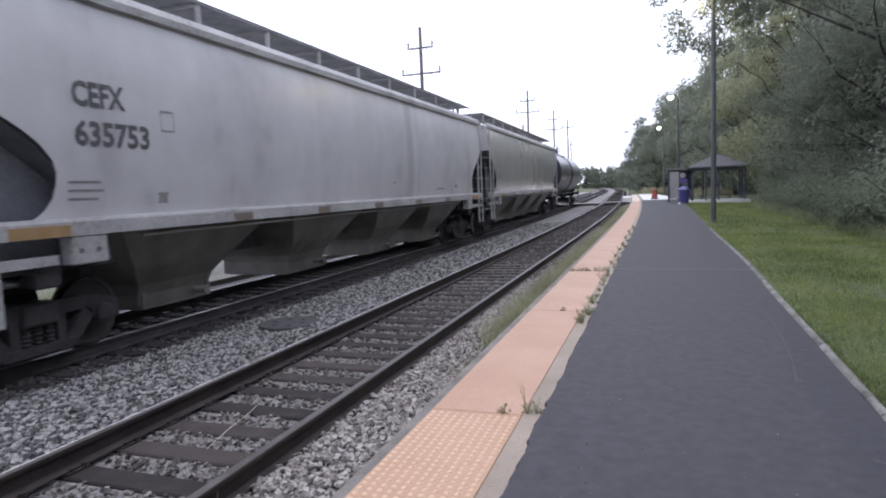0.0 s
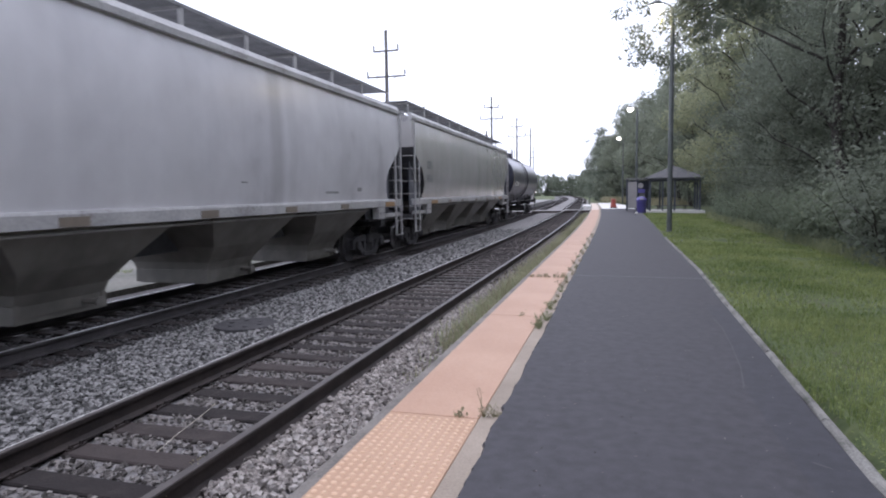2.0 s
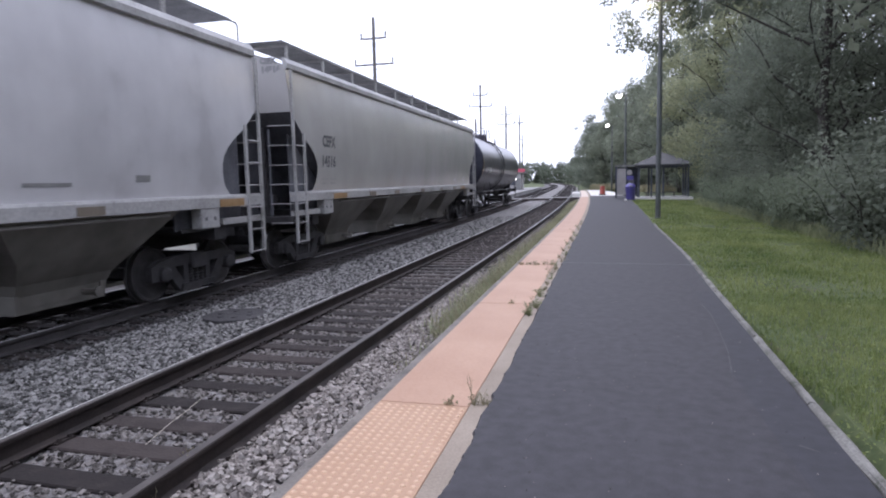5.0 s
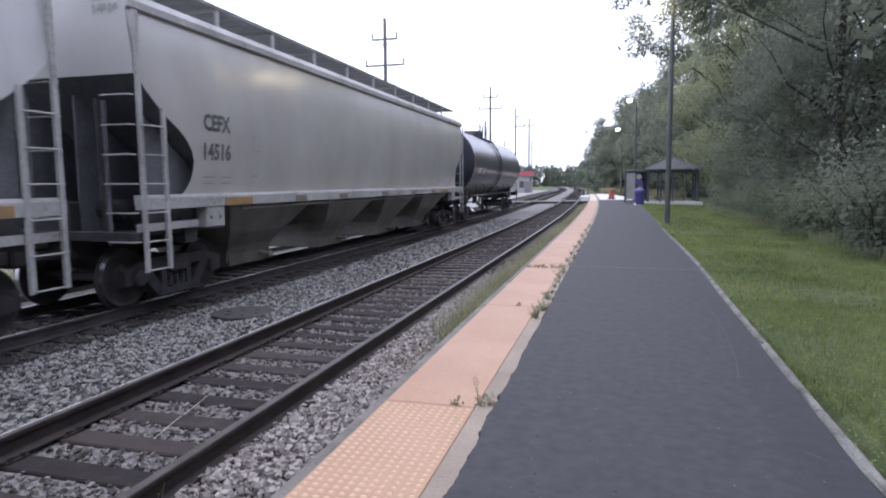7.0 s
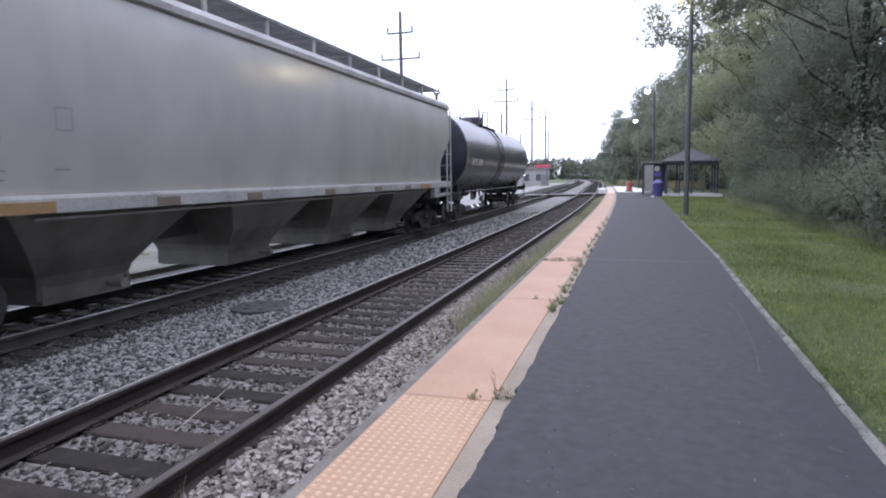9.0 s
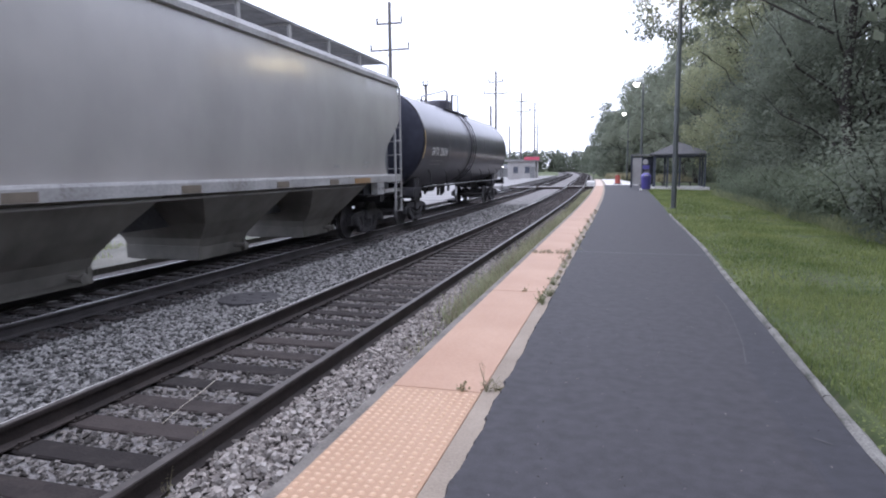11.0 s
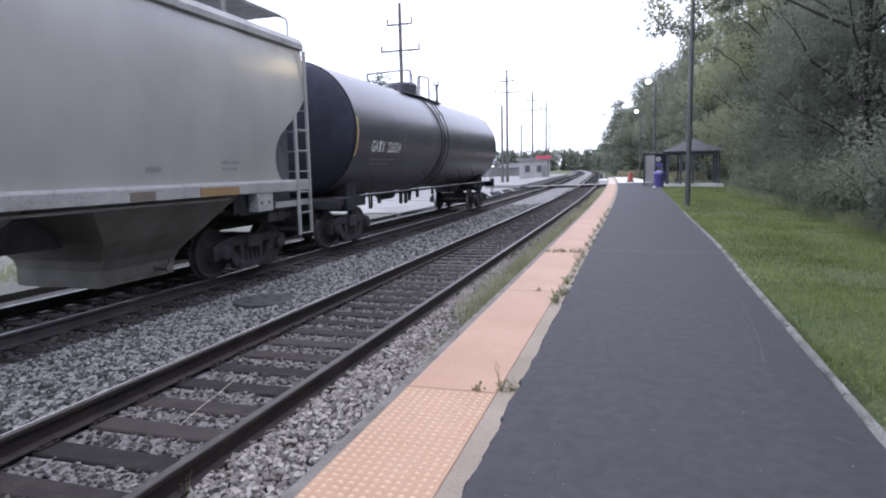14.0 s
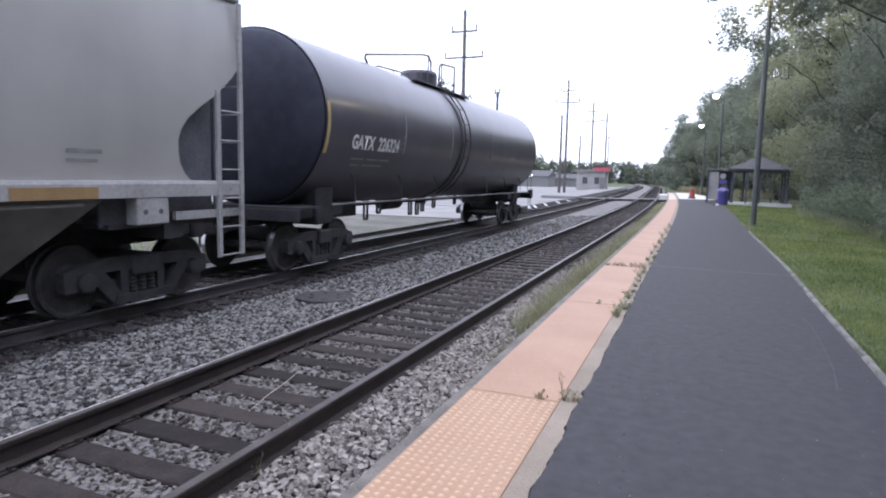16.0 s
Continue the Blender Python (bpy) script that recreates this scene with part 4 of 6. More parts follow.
        # blocks added to fill the dark space above the truck
        a, b = sorted((s * 6.35, s * 8.5))
        box(ss, -1.0, 1.0, a, b, 0.98, 1.24, 0.02)
        box(ss, -1.10, 1.10, s * 7.2 - 0.3, s * 7.2 + 0.3, 0.85, 1.6, 0.03)
        part("stub_sill", ss, TANK_UNDER, car, "black stub sill and saddle")
    for s in (-1, 1):
        cp = bmesh.new()
        box(cp, -0.13, 0.13, s * 8.5, s * 9.1, 0.78, 1.0, 0.03)
        box(cp, -0.2, 0.2, s * 8.95, s * 9.28, 0.74, 1.04, 0.04)
        part("coupler", cp, TRUCK_STEEL, car, "rusty dark coupler")
        if s < 0:
            continue
        er = bmesh.new()
        for x in (-1.38, 1.38):
            pipe(er, [(x, s * 8.0, 1.22), (x, s * 8.0, 2.2), (x, s * 8.6, 2.2), (x, s * 8.6, 0.55), (x, s * 8.2, 0.55), (x, s * 8.2, 1.0)], 0.014)
            pipe(er, [(x, s * 8.2, 0.85), (x, s * 8.6, 0.85)], 0.012)
        pipe(er, [(-1.38, s * 8.6, 2.2), (1.38, s * 8.6, 2.2)], 0.013)
        part("end_railing", er, TRUCK_STEEL, car)
        part("marker_lamp", lathe(bmesh.new(), [(0.008, -0.03), (0.026, -0.02), (0.034, 0.0), (0.026, 0.02), (0.008, 0.03)], 12, "y"), LAMP_GLASS, car, "small bright white end marker lamp", pose(1.38, s * 8.66, 1.95))
        part("marker_box", box(bmesh.new(), 1.26, 1.42, s * 8.62, s * 8.82, 0.98, 1.34, 0.015), TANK_UNDER, car, "black marker battery box")
    br = bmesh.new()
    tube(br, (0.2, -5.2, 1.12), (0.2, 5.2, 1.12), 0.03, seg=6)
    tube(br, (-0.25, -5.2, 1.05), (-0.25, 5.2, 1.05), 0.025, seg=6)
    for y, z in ((-3.9, 0.72), (-3.2, 0.85), (-1.2, 0.72), (-0.7, 0.7), (-0.3, 0.78), (0.6, 0.86), (2.5, 0.9)):
        pipe(br, [(0.15, y, 1.2), (0.15, y, z), (0.15, y + 0.18, z), (0.15, y + 0.18, 1.2)], 0.035)
    lathe(br, [(0.05, -0.5), (0.2, -0.46), (0.2, 0.46), (0.05, 0.5)], 12, "y")
    for v in br.verts[-48:]:
        v.co.z += 1.1
        v.co.y -= 2.2
    lathe(br, [(0.16, 0.98), (0.16, 1.50)], 12)
    part("brake_rigging", br, TRUCK_STEEL, car, "dark brake rods and bottom outlet")
    for text, y, z, size, wid in (("GATX", -7.08, 2.34, 0.38, 0.94), ("226324", -5.98, 2.34, 0.38, 1.00), ("", -6.95, 2.14, 0.035, 0.5), ("", -6.35, 2.14, 0.035, 0.55), ("", -5.72, 2.14, 0.035, 0.42), ("", -6.90, 2.02, 0.03, 0.36), ("", -6.40, 2.02, 0.03, 0.85), ("", 4.2, 2.5, 0.06, 0.7),
                                    ("", -4.86, 2.42, 0.02, 0.2), ("", -4.86, 2.56, 0.02, 0.2), ("", -4.86, 2.70, 0.02, 0.2)):
        me = lettering(text, size, wid) if text else mesh_from("bars", [(a, b, 0) for a in np.linspace(0, wid, 5) for b in (0, size)], [(2 * i, 2 * i + 2, 2 * i + 3, 2 * i + 1) for i in range(4)])
        for v in me.vertices:
            yy, zz = y + v.co.x, z + v.co.y
            v.co = (math.sqrt((R + 0.006) ** 2 - (zz - ZC) ** 2), yy, zz)
        part("stencil_mark", me, MARK_WHITE if text else GREY_PLATE, tank, "white stencilled lettering")
    wheels = []
    for s in (-1, 1):
        tr, sets = truck(car, s * 7.2)
        wheels += sets
    return car, wheels


# lettering: text, start from the car's middle, foot, size, width
E = -HALF
GREY_CAR, GREY_WHEELS = hopper_car("pale grey covered hopper car with dark rain streaks", HOPPER_GREY,
    [("CEFX", E + 1.62, 3.02, 0.40, 0.78), ("635753", E + 1.62, 2.55, 0.40, 1.14), ("", E + 1.5, 2.12, 0.03, 0.45), ("", E + 1.5, 2.02, 0.03, 0.5), ("", E + 1.5, 1.92, 0.03, 0.42),
     ("", E + 2.98, 3.08, 0.02, 0.25), ("", E + 2.98, 2.82, 0.02, 0.25), ("", E + 2.98, 2.84, 0.24, 0.012), ("", E + 3.218, 2.84, 0.24, 0.012), ("", E + 2.88, 1.97, 0.025, 0.2), ("", E + 2.88, 1.85, 0.02, 0.2), ("", E + 2.90, 1.87, 0.10, 0.16), ("", 4.6, 1.90, 0.05, 0.7), ("", 6.4, 1.95, 0.10, 0.3), ("", 1.2, 2.1, 0.03, 0.2)],
    ((0.70, 1.44), (0.70, 1.44)), (-5.08, -2.46, 0.2, 2.87, 5.5), (), 1.10)
BEIGE_CAR, BEIGE_WHEELS = hopper_car("warm grey covered hopper car with glossy sides", HOPPER_BEIGE,
    [("CEFX", E + 1.48, 2.735, 0.36, 0.74), ("14516", E + 1.48, 2.265, 0.36, 0.74), ("", E + 1.48, 1.98, 0.02, 0.34), ("", E + 1.96, 1.98, 0.02, 0.30), ("", E + 1.48, 1.88, 0.02, 0.3), ("", E + 1.96, 1.88, 0.02, 0.3),
     ("", E + 2.9, 2.72, 0.018, 0.24), ("", E + 2.9, 2.46, 0.018, 0.24), ("", E + 2.9, 2.478, 0.242, 0.018), ("", E + 3.122, 2.478, 0.242, 0.018), ("", E + 2.88, 2.0, 0.03, 0.22), ("", 6.9, 2.02, 0.05, 0.45), ("", 6.9, 1.92, 0.04, 0.4), ("", 5.2, 1.9, 0.08, 0.3)],
    ((1.97, 2.80), (2.50, 3.50)), (-5.06, -2.9, 0.0, 2.75, 5.05), [("CEFX", 0.93, 4.40, 0.16, 0.40), ("14516", 0.97, 4.22, 0.16, 0.44)])
TANK_CAR, TANK_WHEELS = tank_car()
STATIONS = ((GREY_CAR, GREY_WHEELS, 13.72), (BEIGE_CAR, BEIGE_WHEELS, 34.43), (TANK_CAR, TANK_WHEELS, 54.40))


def rolled(t):
    """Metres that the train has moved since the start: it slows down a little."""
    lag = np.interp(t, (0, 1.5, 4, 6.3, 7.5, 8.3, 10.5, 11.5, 12.5, 14.5, 16), (0, 0.10, 0.10, 0.08, 0.02, 0.05, 0.19, 0.20, 0.16, 0.08, 0))
    return 2.6104 * t - 0.01325 * t ** 2 - 0.0010008 * t ** 3 + 0.00003556 * t ** 4 - float(lag)


def motions():
    coarse = [0.5 * i for i in range(33)]
    fine = [0.16 * i for i in range(101)]
    for car, wheels, y in STATIONS:
        rows = []
        for t in coarse:
            c = y - rolled(t)
            front, back = bend(TRACK_B, c - 7.8), bend(TRACK_B, c + 7.8)
            rows.append((t, pose((front + back) / 2, c, RAIL_B, 0, 0, math.degrees(math.atan((front - back) / 15.6)))))
        walk(car, rows)
        for k, (ws, wy) in enumerate(wheels):
            walk(ws, [(t, pose(0, wy, WHEEL_R, 37 * k + math.degrees(rolled(t) / WHEEL_R))) for t in fine])




# ---- vegetation ----
def leaf_mesh(name, centres, sizes, seed, droop=0.3, outward=None, soft=0.92):
    """Many small folded leaves, each a bent kite of two triangles; outward: the way in which each one tends to face."""
    rng = np.random.default_rng(seed)
    n = len(centres)
    c, s = np.asarray(centres, float), np.asarray(sizes, float)[:, None]
    nrm = rng.normal(size=(n, 3)) * (1.0 if outward is None else 0.30)
    if outward is not None:
        o = np.asarray(outward, float)
        nrm += o / (np.linalg.norm(o, axis=1)[:, None] + 1e-6) * 0.9 + np.array([0, 0, 0.45])
    nrm /= np.linalg.norm(nrm, axis=1)[:, None]
    if outward is not None:
        nrm *= np.where(np.sum(nrm * outward, axis=1) < 0, -1.0, 1.0)[:, None]
    u = np.cross(nrm, rng.normal(size=(n, 3)))
    u /= np.linalg.norm(u, axis=1)[:, None]
    w = np.cross(nrm, u)
    v = np.stack([c - u * s * 0.5, c + w * s * 0.34 + nrm * s * 0.08, c + u * s * 0.5, c - w * s * 0.34 + nrm * s * 0.08], 1)
    b = 4 * np.arange(n)[:, None]
    f = np.concatenate([b + np.array([[0, 2, 1]]), b + np.array([[0, 3, 2]])], 0)
    me = bpy.data.meshes.new(name)
    me.from_pydata(v.reshape(-1, 3).tolist(), [], f.tolist())
    if outward is not None:
        # leaves take part of the roundness of their clump
        o = np.asarray(outward, float)
        o = o / (np.linalg.norm(o, axis=1)[:, None] + 1e-6) + np.array([0, 0, 0.25])
        k = nrm * (1 - soft) + o * soft
        k /= np.linalg.norm(k, axis=1)[:, None]
        me.polygons.foreach_set("use_smooth", [True] * len(me.polygons))
        me.normals_split_custom_set_from_vertices(np.repeat(k, 4, 0).tolist())
    return me


def limb(bm, a, b, r0, r1, rng, bends=4, sway=0.08, seg=7):
    a, b = Vector(a), Vector(b)
    ln = (b - a).length
    pts = [a.lerp(b, i / bends) + Vector((rng.uniform(-1, 1), rng.uniform(-1, 1), rng.uniform(-0.5, 0.5))) * (ln * sway if 0 < i < bends else 0) for i in range(bends + 1)]
    for i in range(bends):
        tube(bm, pts[i], pts[i + 1], r0 + (r1 - r0) * i / bends, r0 + (r1 - r0) * (i + 1) / bends, seg, False)
    return pts


def tree(label, seed, height, spread, leaf, count, material, low=0.2, reach=(), plain=False, clump_count=80):
    """A trunk with limbs and twigs, and a crown of leaves gathered in clumps about the twigs; reach: extra limb ends."""
    rng = random.Random(seed)
    nrng = np.random.default_rng(seed)
    t = empty("tree")
    tagged(t, label, "tree")
    bm = bmesh.new()
    top = Vector((rng.uniform(-0.4, 0.4), rng.uniform(-0.4, 0.4), height * 0.86))
    spine = limb(bm, (0, 0, -0.3), top, 0.013 * height, 0.03, rng, 7, 0.025)
    tips = []
    ends = []
    for k in range(26):
        h = low + (0.95 - low) * (k + rng.random()) / 26
        a = k * 2.4 + rng.uniform(-0.5, 0.5)
        wide = spread * (math.sin(math.pi * min(1.0, (h - low) / (1 - low) * 0.80 + 0.20)) ** 0.7) * rng.uniform(0.65, 1.15)
        ends.append((Vector((math.cos(a) * wide, math.sin(a) * wide, height * h + rng.uniform(0.0, 0.10) * height)), h))
    ends += [(Vector(e), 0.84) for e in reach]
    for e, h in ends:
        i = min(len(spine) - 2, max(1, int((h - 0.08) * len(spine))))
        pts = limb(bm, spine[i], e, 0.0038 * height, 0.008, rng, 4, 0.07, 4 if plain else 5)
        for p, q in zip(pts[1:], pts[2:]):
            for _ in range(2):
                tip = p.lerp(q, rng.random()) + Vector((rng.gauss(0, 1), rng.gauss(0, 1), rng.gauss(0, 0.7))) * spread * 0.20
                if not plain:
                    tube(bm, p, tip, 0.008, 0.004, 3, False)
                tips.append(tip)
        tips.append(e)
    part("trunk", bm, BARK, t, "dark rough bark")
    # the leaves stand in the shells of rounded clumps about the twig ends
    tips = np.array([tuple(p) for p in tips])
    hang = (tips[:, 0] < -3.4) & (tips[:, 2] > 5.9) & (tips[:, 2] < 9.5) & bool(reach)
    free = np.flatnonzero(~hang)
    clumps = nrng.choice(free, min(clump_count, len(free)), replace=False)
    radius = spread * nrng.uniform(0.14, 0.30, len(tips))
    if hang.any():
        clumps = np.concatenate([clumps, np.flatnonzero(hang)])
        radius[hang] = nrng.uniform(0.28, 0.60, hang.sum())
    weight = radius[clumps] ** 2 * np.where(hang[clumps], 2.0, 1.0)
    pick = clumps[nrng.choice(len(clumps), count, p=weight / weight.sum())]
    way = nrng.normal(size=(count, 3))
    way /= np.linalg.norm(way, axis=1)[:, None]
    lump = 1.0 + 0.22 * np.sin(way[:, 0] * 5 + pick) * np.cos(way[:, 1] * 4 + 2 * pick)
    away = way * np.array([1, 1, 0.78]) * (radius[pick] * lump * (1 - 0.55 * nrng.random(count) ** 2.2))[:, None]
    c = tips[pick] + away
    c[:, 2] = np.maximum(c[:, 2], 0.15)
    size = leaf * nrng.uniform(0.6, 1.4, count)
    mid = np.array([0, 0, height * 0.5])
    face = way * 1.2 + 0.6 * (c - mid) / spread
    part("crown", leaf_mesh("crown", c, size, seed, 0.3, face), material, t)
    return t


def shrub(label, seed, height, spread, leaf, count, material):
    rng = random.Random(seed)
    nrng = np.random.default_rng(seed)
    t = empty("shrub")
    tagged(t, label, "shrub", "shrubs along the wood's edge")
    bm = bmesh.new()
    tips = []
    for k in range(14):
        a = k * 2.4
        e = Vector((math.cos(a) * spread * rng.uniform(0.2, 1), math.sin(a) * spread * rng.uniform(0.2, 1), height * rng.uniform(0.45, 1)))
        pts = limb(bm, (rng.uniform(-0.2, 0.2), rng.uniform(-0.2, 0.2), -0.1), e, 0.025, 0.006, rng, 4, 0.06)
        tips += [tuple(p) for p in pts[1:]]
    part("stem", bm, BARK, t)
    tips = np.array(tips)
    pick = nrng.integers(0, len(tips), count)
    away = np.clip(nrng.normal(size=(count, 3)), -1.6, 1.6) * spread * 0.19
    c = tips[pick] + away
    c[:, 2] = np.abs(c[:, 2]) + 0.02
    size = leaf * nrng.uniform(0.6, 1.4, count)
    size[: count // 4] *= 1.5
    part("foliage", leaf_mesh("foliage", c, size, seed, -0.3, away / spread * 4 + c / spread), material, t)
    return t


def build_woods():
    rng = random.Random(21)
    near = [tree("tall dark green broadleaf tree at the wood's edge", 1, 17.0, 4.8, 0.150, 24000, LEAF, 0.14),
            tree("tall dark green broadleaf tree at the wood's edge", 2, 13.0, 4.2, 0.135, 24000, LEAF_SHADED, 0.10),
            tree("broadleaf tree at the wood's edge, lit look in its yellowish green", 3, 20.0, 4.8, 0.172, 24000, LEAF_LIT, 0.10),
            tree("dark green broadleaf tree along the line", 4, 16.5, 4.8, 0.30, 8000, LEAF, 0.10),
            tree("dark green broadleaf tree along the line", 5, 13.0, 4.4, 0.30, 8000, LEAF_SHADED, 0.08),
            tree("low bushy dark green tree at the wood's edge", 6, 8.0, 3.4, 0.108, 17000, LEAF_SHADED, 0.06)]
    spots = [(9.3, 27.0, 1), (10.6, 32.5, 1), (9.2, 38.0, 1), (10.5, 45.0, 0), (11.0, 51.0, 2), (9.6, 57.0, 2), (9.0, 63.0, 1), (8.6, 43.0, 2), (8.2, 53.0, 2), (13.0, 60.0, 2), (9.6, 23.0, 5), (9.0, 28.8, 5), (8.6, 34.5, 5), (8.6, 40.5, 5), (9.8, 46.5, 5), (10.4, 53.5, 5),
             (7.4, 69.0, 3), (7.0, 77.0, 3), (6.6, 87.0, 3), (5.0, 96.0, 4), (4.6, 104.0, 3), (2.6, 114.0, 4), (4.0, 97.0, 3), (1.9, 107.0, 3), (-0.6, 117.0, 4),
             # those below y 26 here stay out of view, added for shade and reflection
             (9.5, 9.0, 4), (11.0, 13.5, 3), (12.5, 20.5, 3), (16.0, 17.0, 4), (16.5, 25.0, 3), (-2.4, 126.0, 4), (10.0, 2.0, 4), (9.6, -5.5, 4)]
    placed = set()
    for x, y, k in spots:
        m = pose(x, y, -0.1, 0, 0, rng.uniform(0, 360))
        if k in placed:
            copy_thing(near[k], m)
        else:
            near[k].matrix_basis = m
            placed.add(k)
    over = tree("tall tree with a limb of leaves hanging over the platform", 7, 15.5, 4.8, 0.115, 26000, LEAF_SHADED, 0.22,
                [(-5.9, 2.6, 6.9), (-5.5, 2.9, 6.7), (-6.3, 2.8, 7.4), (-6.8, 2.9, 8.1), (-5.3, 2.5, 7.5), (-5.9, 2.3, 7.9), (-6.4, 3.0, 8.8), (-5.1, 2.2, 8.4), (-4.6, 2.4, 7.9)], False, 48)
    over.matrix_basis = pose(7.4, 24.0, -0.1)
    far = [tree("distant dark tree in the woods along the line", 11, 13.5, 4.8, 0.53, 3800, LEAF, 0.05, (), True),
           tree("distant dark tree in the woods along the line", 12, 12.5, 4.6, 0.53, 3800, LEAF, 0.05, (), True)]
    far += [tree("distant dark tree in the woods along the line", 13, 11.6, 5.2, 0.82, 1400, LEAF_SHADED, 0.05, (), True)]
    far[2].matrix_basis = pose(-180, 342, -1)
    far[0].matrix_basis = pose(10.0, 72, -0.2)
    far[1].matrix_basis = pose(10.2, 80, -0.2)
    row = [(9.5, 84), (8.5, 98), (13, 97), (12.5, 76), (6.5, 88)]
    for k, y in enumerate((110, 122, 136, 152, 168, 186, 204, 224, 244, 266, 290, 314)):
        row += [(bend(4.2 + rng.uniform(-0.6, 0.6), y), y), (bend(9.5, y), y + 4)]
    row += [(-14 - 4.6 * k + rng.uniform(-1, 1), 338 + 10 * math.sin(k * 1.7)) for k in range(32)] + [(-16 - 9.0 * k, 352) for k in range(14)] + [(-34 - 7.0 * k, 230 + 9 * math.sin(k * 2.1)) for k in range(3, 9)]
    # trees out of view, added to darken what the glossy cars mirror
    row += [(11 + 3 * math.sin(k), -20 - 6.5 * k) for k in range(6)] + [(10.5, -13), (15.5, -4), (16, -12), (17, 5), (16, -20)] + [(8 - 7.5 * k, -62 - 4 * math.sin(k * 2)) for k in range(9)]
    for i, (x, y) in enumerate(row):
        copy_thing(far[i % 2] if 0 < y < 165 else far[2], pose(x, y, -0.5 - rng.uniform(0, 1.5), 0, 0, rng.uniform(0, 360)))
    # deep shade of the wood behind the first trees
    nrng = np.random.default_rng(5)
    n = 55000
    c = np.stack([nrng.uniform(14, 30, n), nrng.uniform(-4, 95, n), np.abs(nrng.normal(0, 1, n)) * 5.0], 1)
    c[:, 0] += 2.0 * np.sin(c[:, 1] * 0.7) + 0.25 * c[:, 2]
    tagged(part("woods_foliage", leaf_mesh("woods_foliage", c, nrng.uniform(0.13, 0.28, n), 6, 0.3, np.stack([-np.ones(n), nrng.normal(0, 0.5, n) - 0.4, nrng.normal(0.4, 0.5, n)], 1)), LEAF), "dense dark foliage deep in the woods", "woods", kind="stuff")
    low = tree("bushy dark green tree beside the power pole", 17, 9.9, 3.0, 0.22, 6000, LEAF_SHADED, 0.2)
    low.matrix_basis = pose(-19.9, 50.5, -0.4)
    bush = [shrub("grey-green bushy shrub beside the mown grass", 31, 1.6, 1.35, 0.075, 6500, SHRUB),
            shrub("grey-green bushy shrub beside the mown grass", 32, 1.25, 1.2, 0.070, 6000, SHRUB),
            shrub("dark leafy shrub under the trees, their shade in its colour", 33, 2.3, 1.6, 0.092, 3600, LEAF_SHADED)]
    placed = set()
    y = 11.0
    while y < 46:
        # darker shrubs at the near end carry the trees' shade in their colour
        for x, k in ((6.2 + rng.uniform(-0.35, 0.35), rng.choice((0, 1, 2) if y < 17 else (0, 1))), (7.8 + rng.uniform(-0.5, 0.5), 2)):
            if 41 < y and x < 7.4:
                continue
            m = pose(x, y + rng.uniform(-0.4, 0.4), -0.12, 0, 0, rng.uniform(0, 360))
            if k in placed:
                copy_thing(bush[k], m)
            else:
                bush[k].matrix_basis = m
                placed.add(k)
        y += 1.75


def blades(name, spots, heights, width, material, label, seed, lean=0.35, category="grass"):
    """Grass blades, each of two bent segments."""
    rng = np.random.default_rng(seed)
    p = np.asarray(spots, float)
    n = len(p)
    h = np.asarray(heights, float)[:, None]
    a = rng.uniform(0, 2 * math.pi, n)
    d = np.stack([np.cos(a), np.sin(a), 0 * a], 1)
    s = np.stack([-np.sin(a), np.cos(a), 0 * a], 1) * width
    l = rng.uniform(0.1, 1, (n, 1)) * lean
    up = np.array([[0, 0, 1.0]])
    v = np.stack([p - s, p + s, p + up * h * 0.6 + d * h * l * 0.35 + s * 0.7, p + up * h * 0.6 + d * h * l * 0.35 - s * 0.7, p + up * h * (1 - l * 0.3) + d * h * l], 1)
    b = 5 * np.arange(n)[:, None]
    f = [tuple(x) for x in (b + np.array([[0, 1, 2, 3]])).tolist()] + [tuple(x) for x in (b + np.array([[3, 2, 4]])).tolist()]
    me = bpy.data.meshes.new(name)
    me.from_pydata(v.reshape(-1, 3).tolist(), [], f)
    return tagged(part(name, me, material), label, category, kind="stuff")


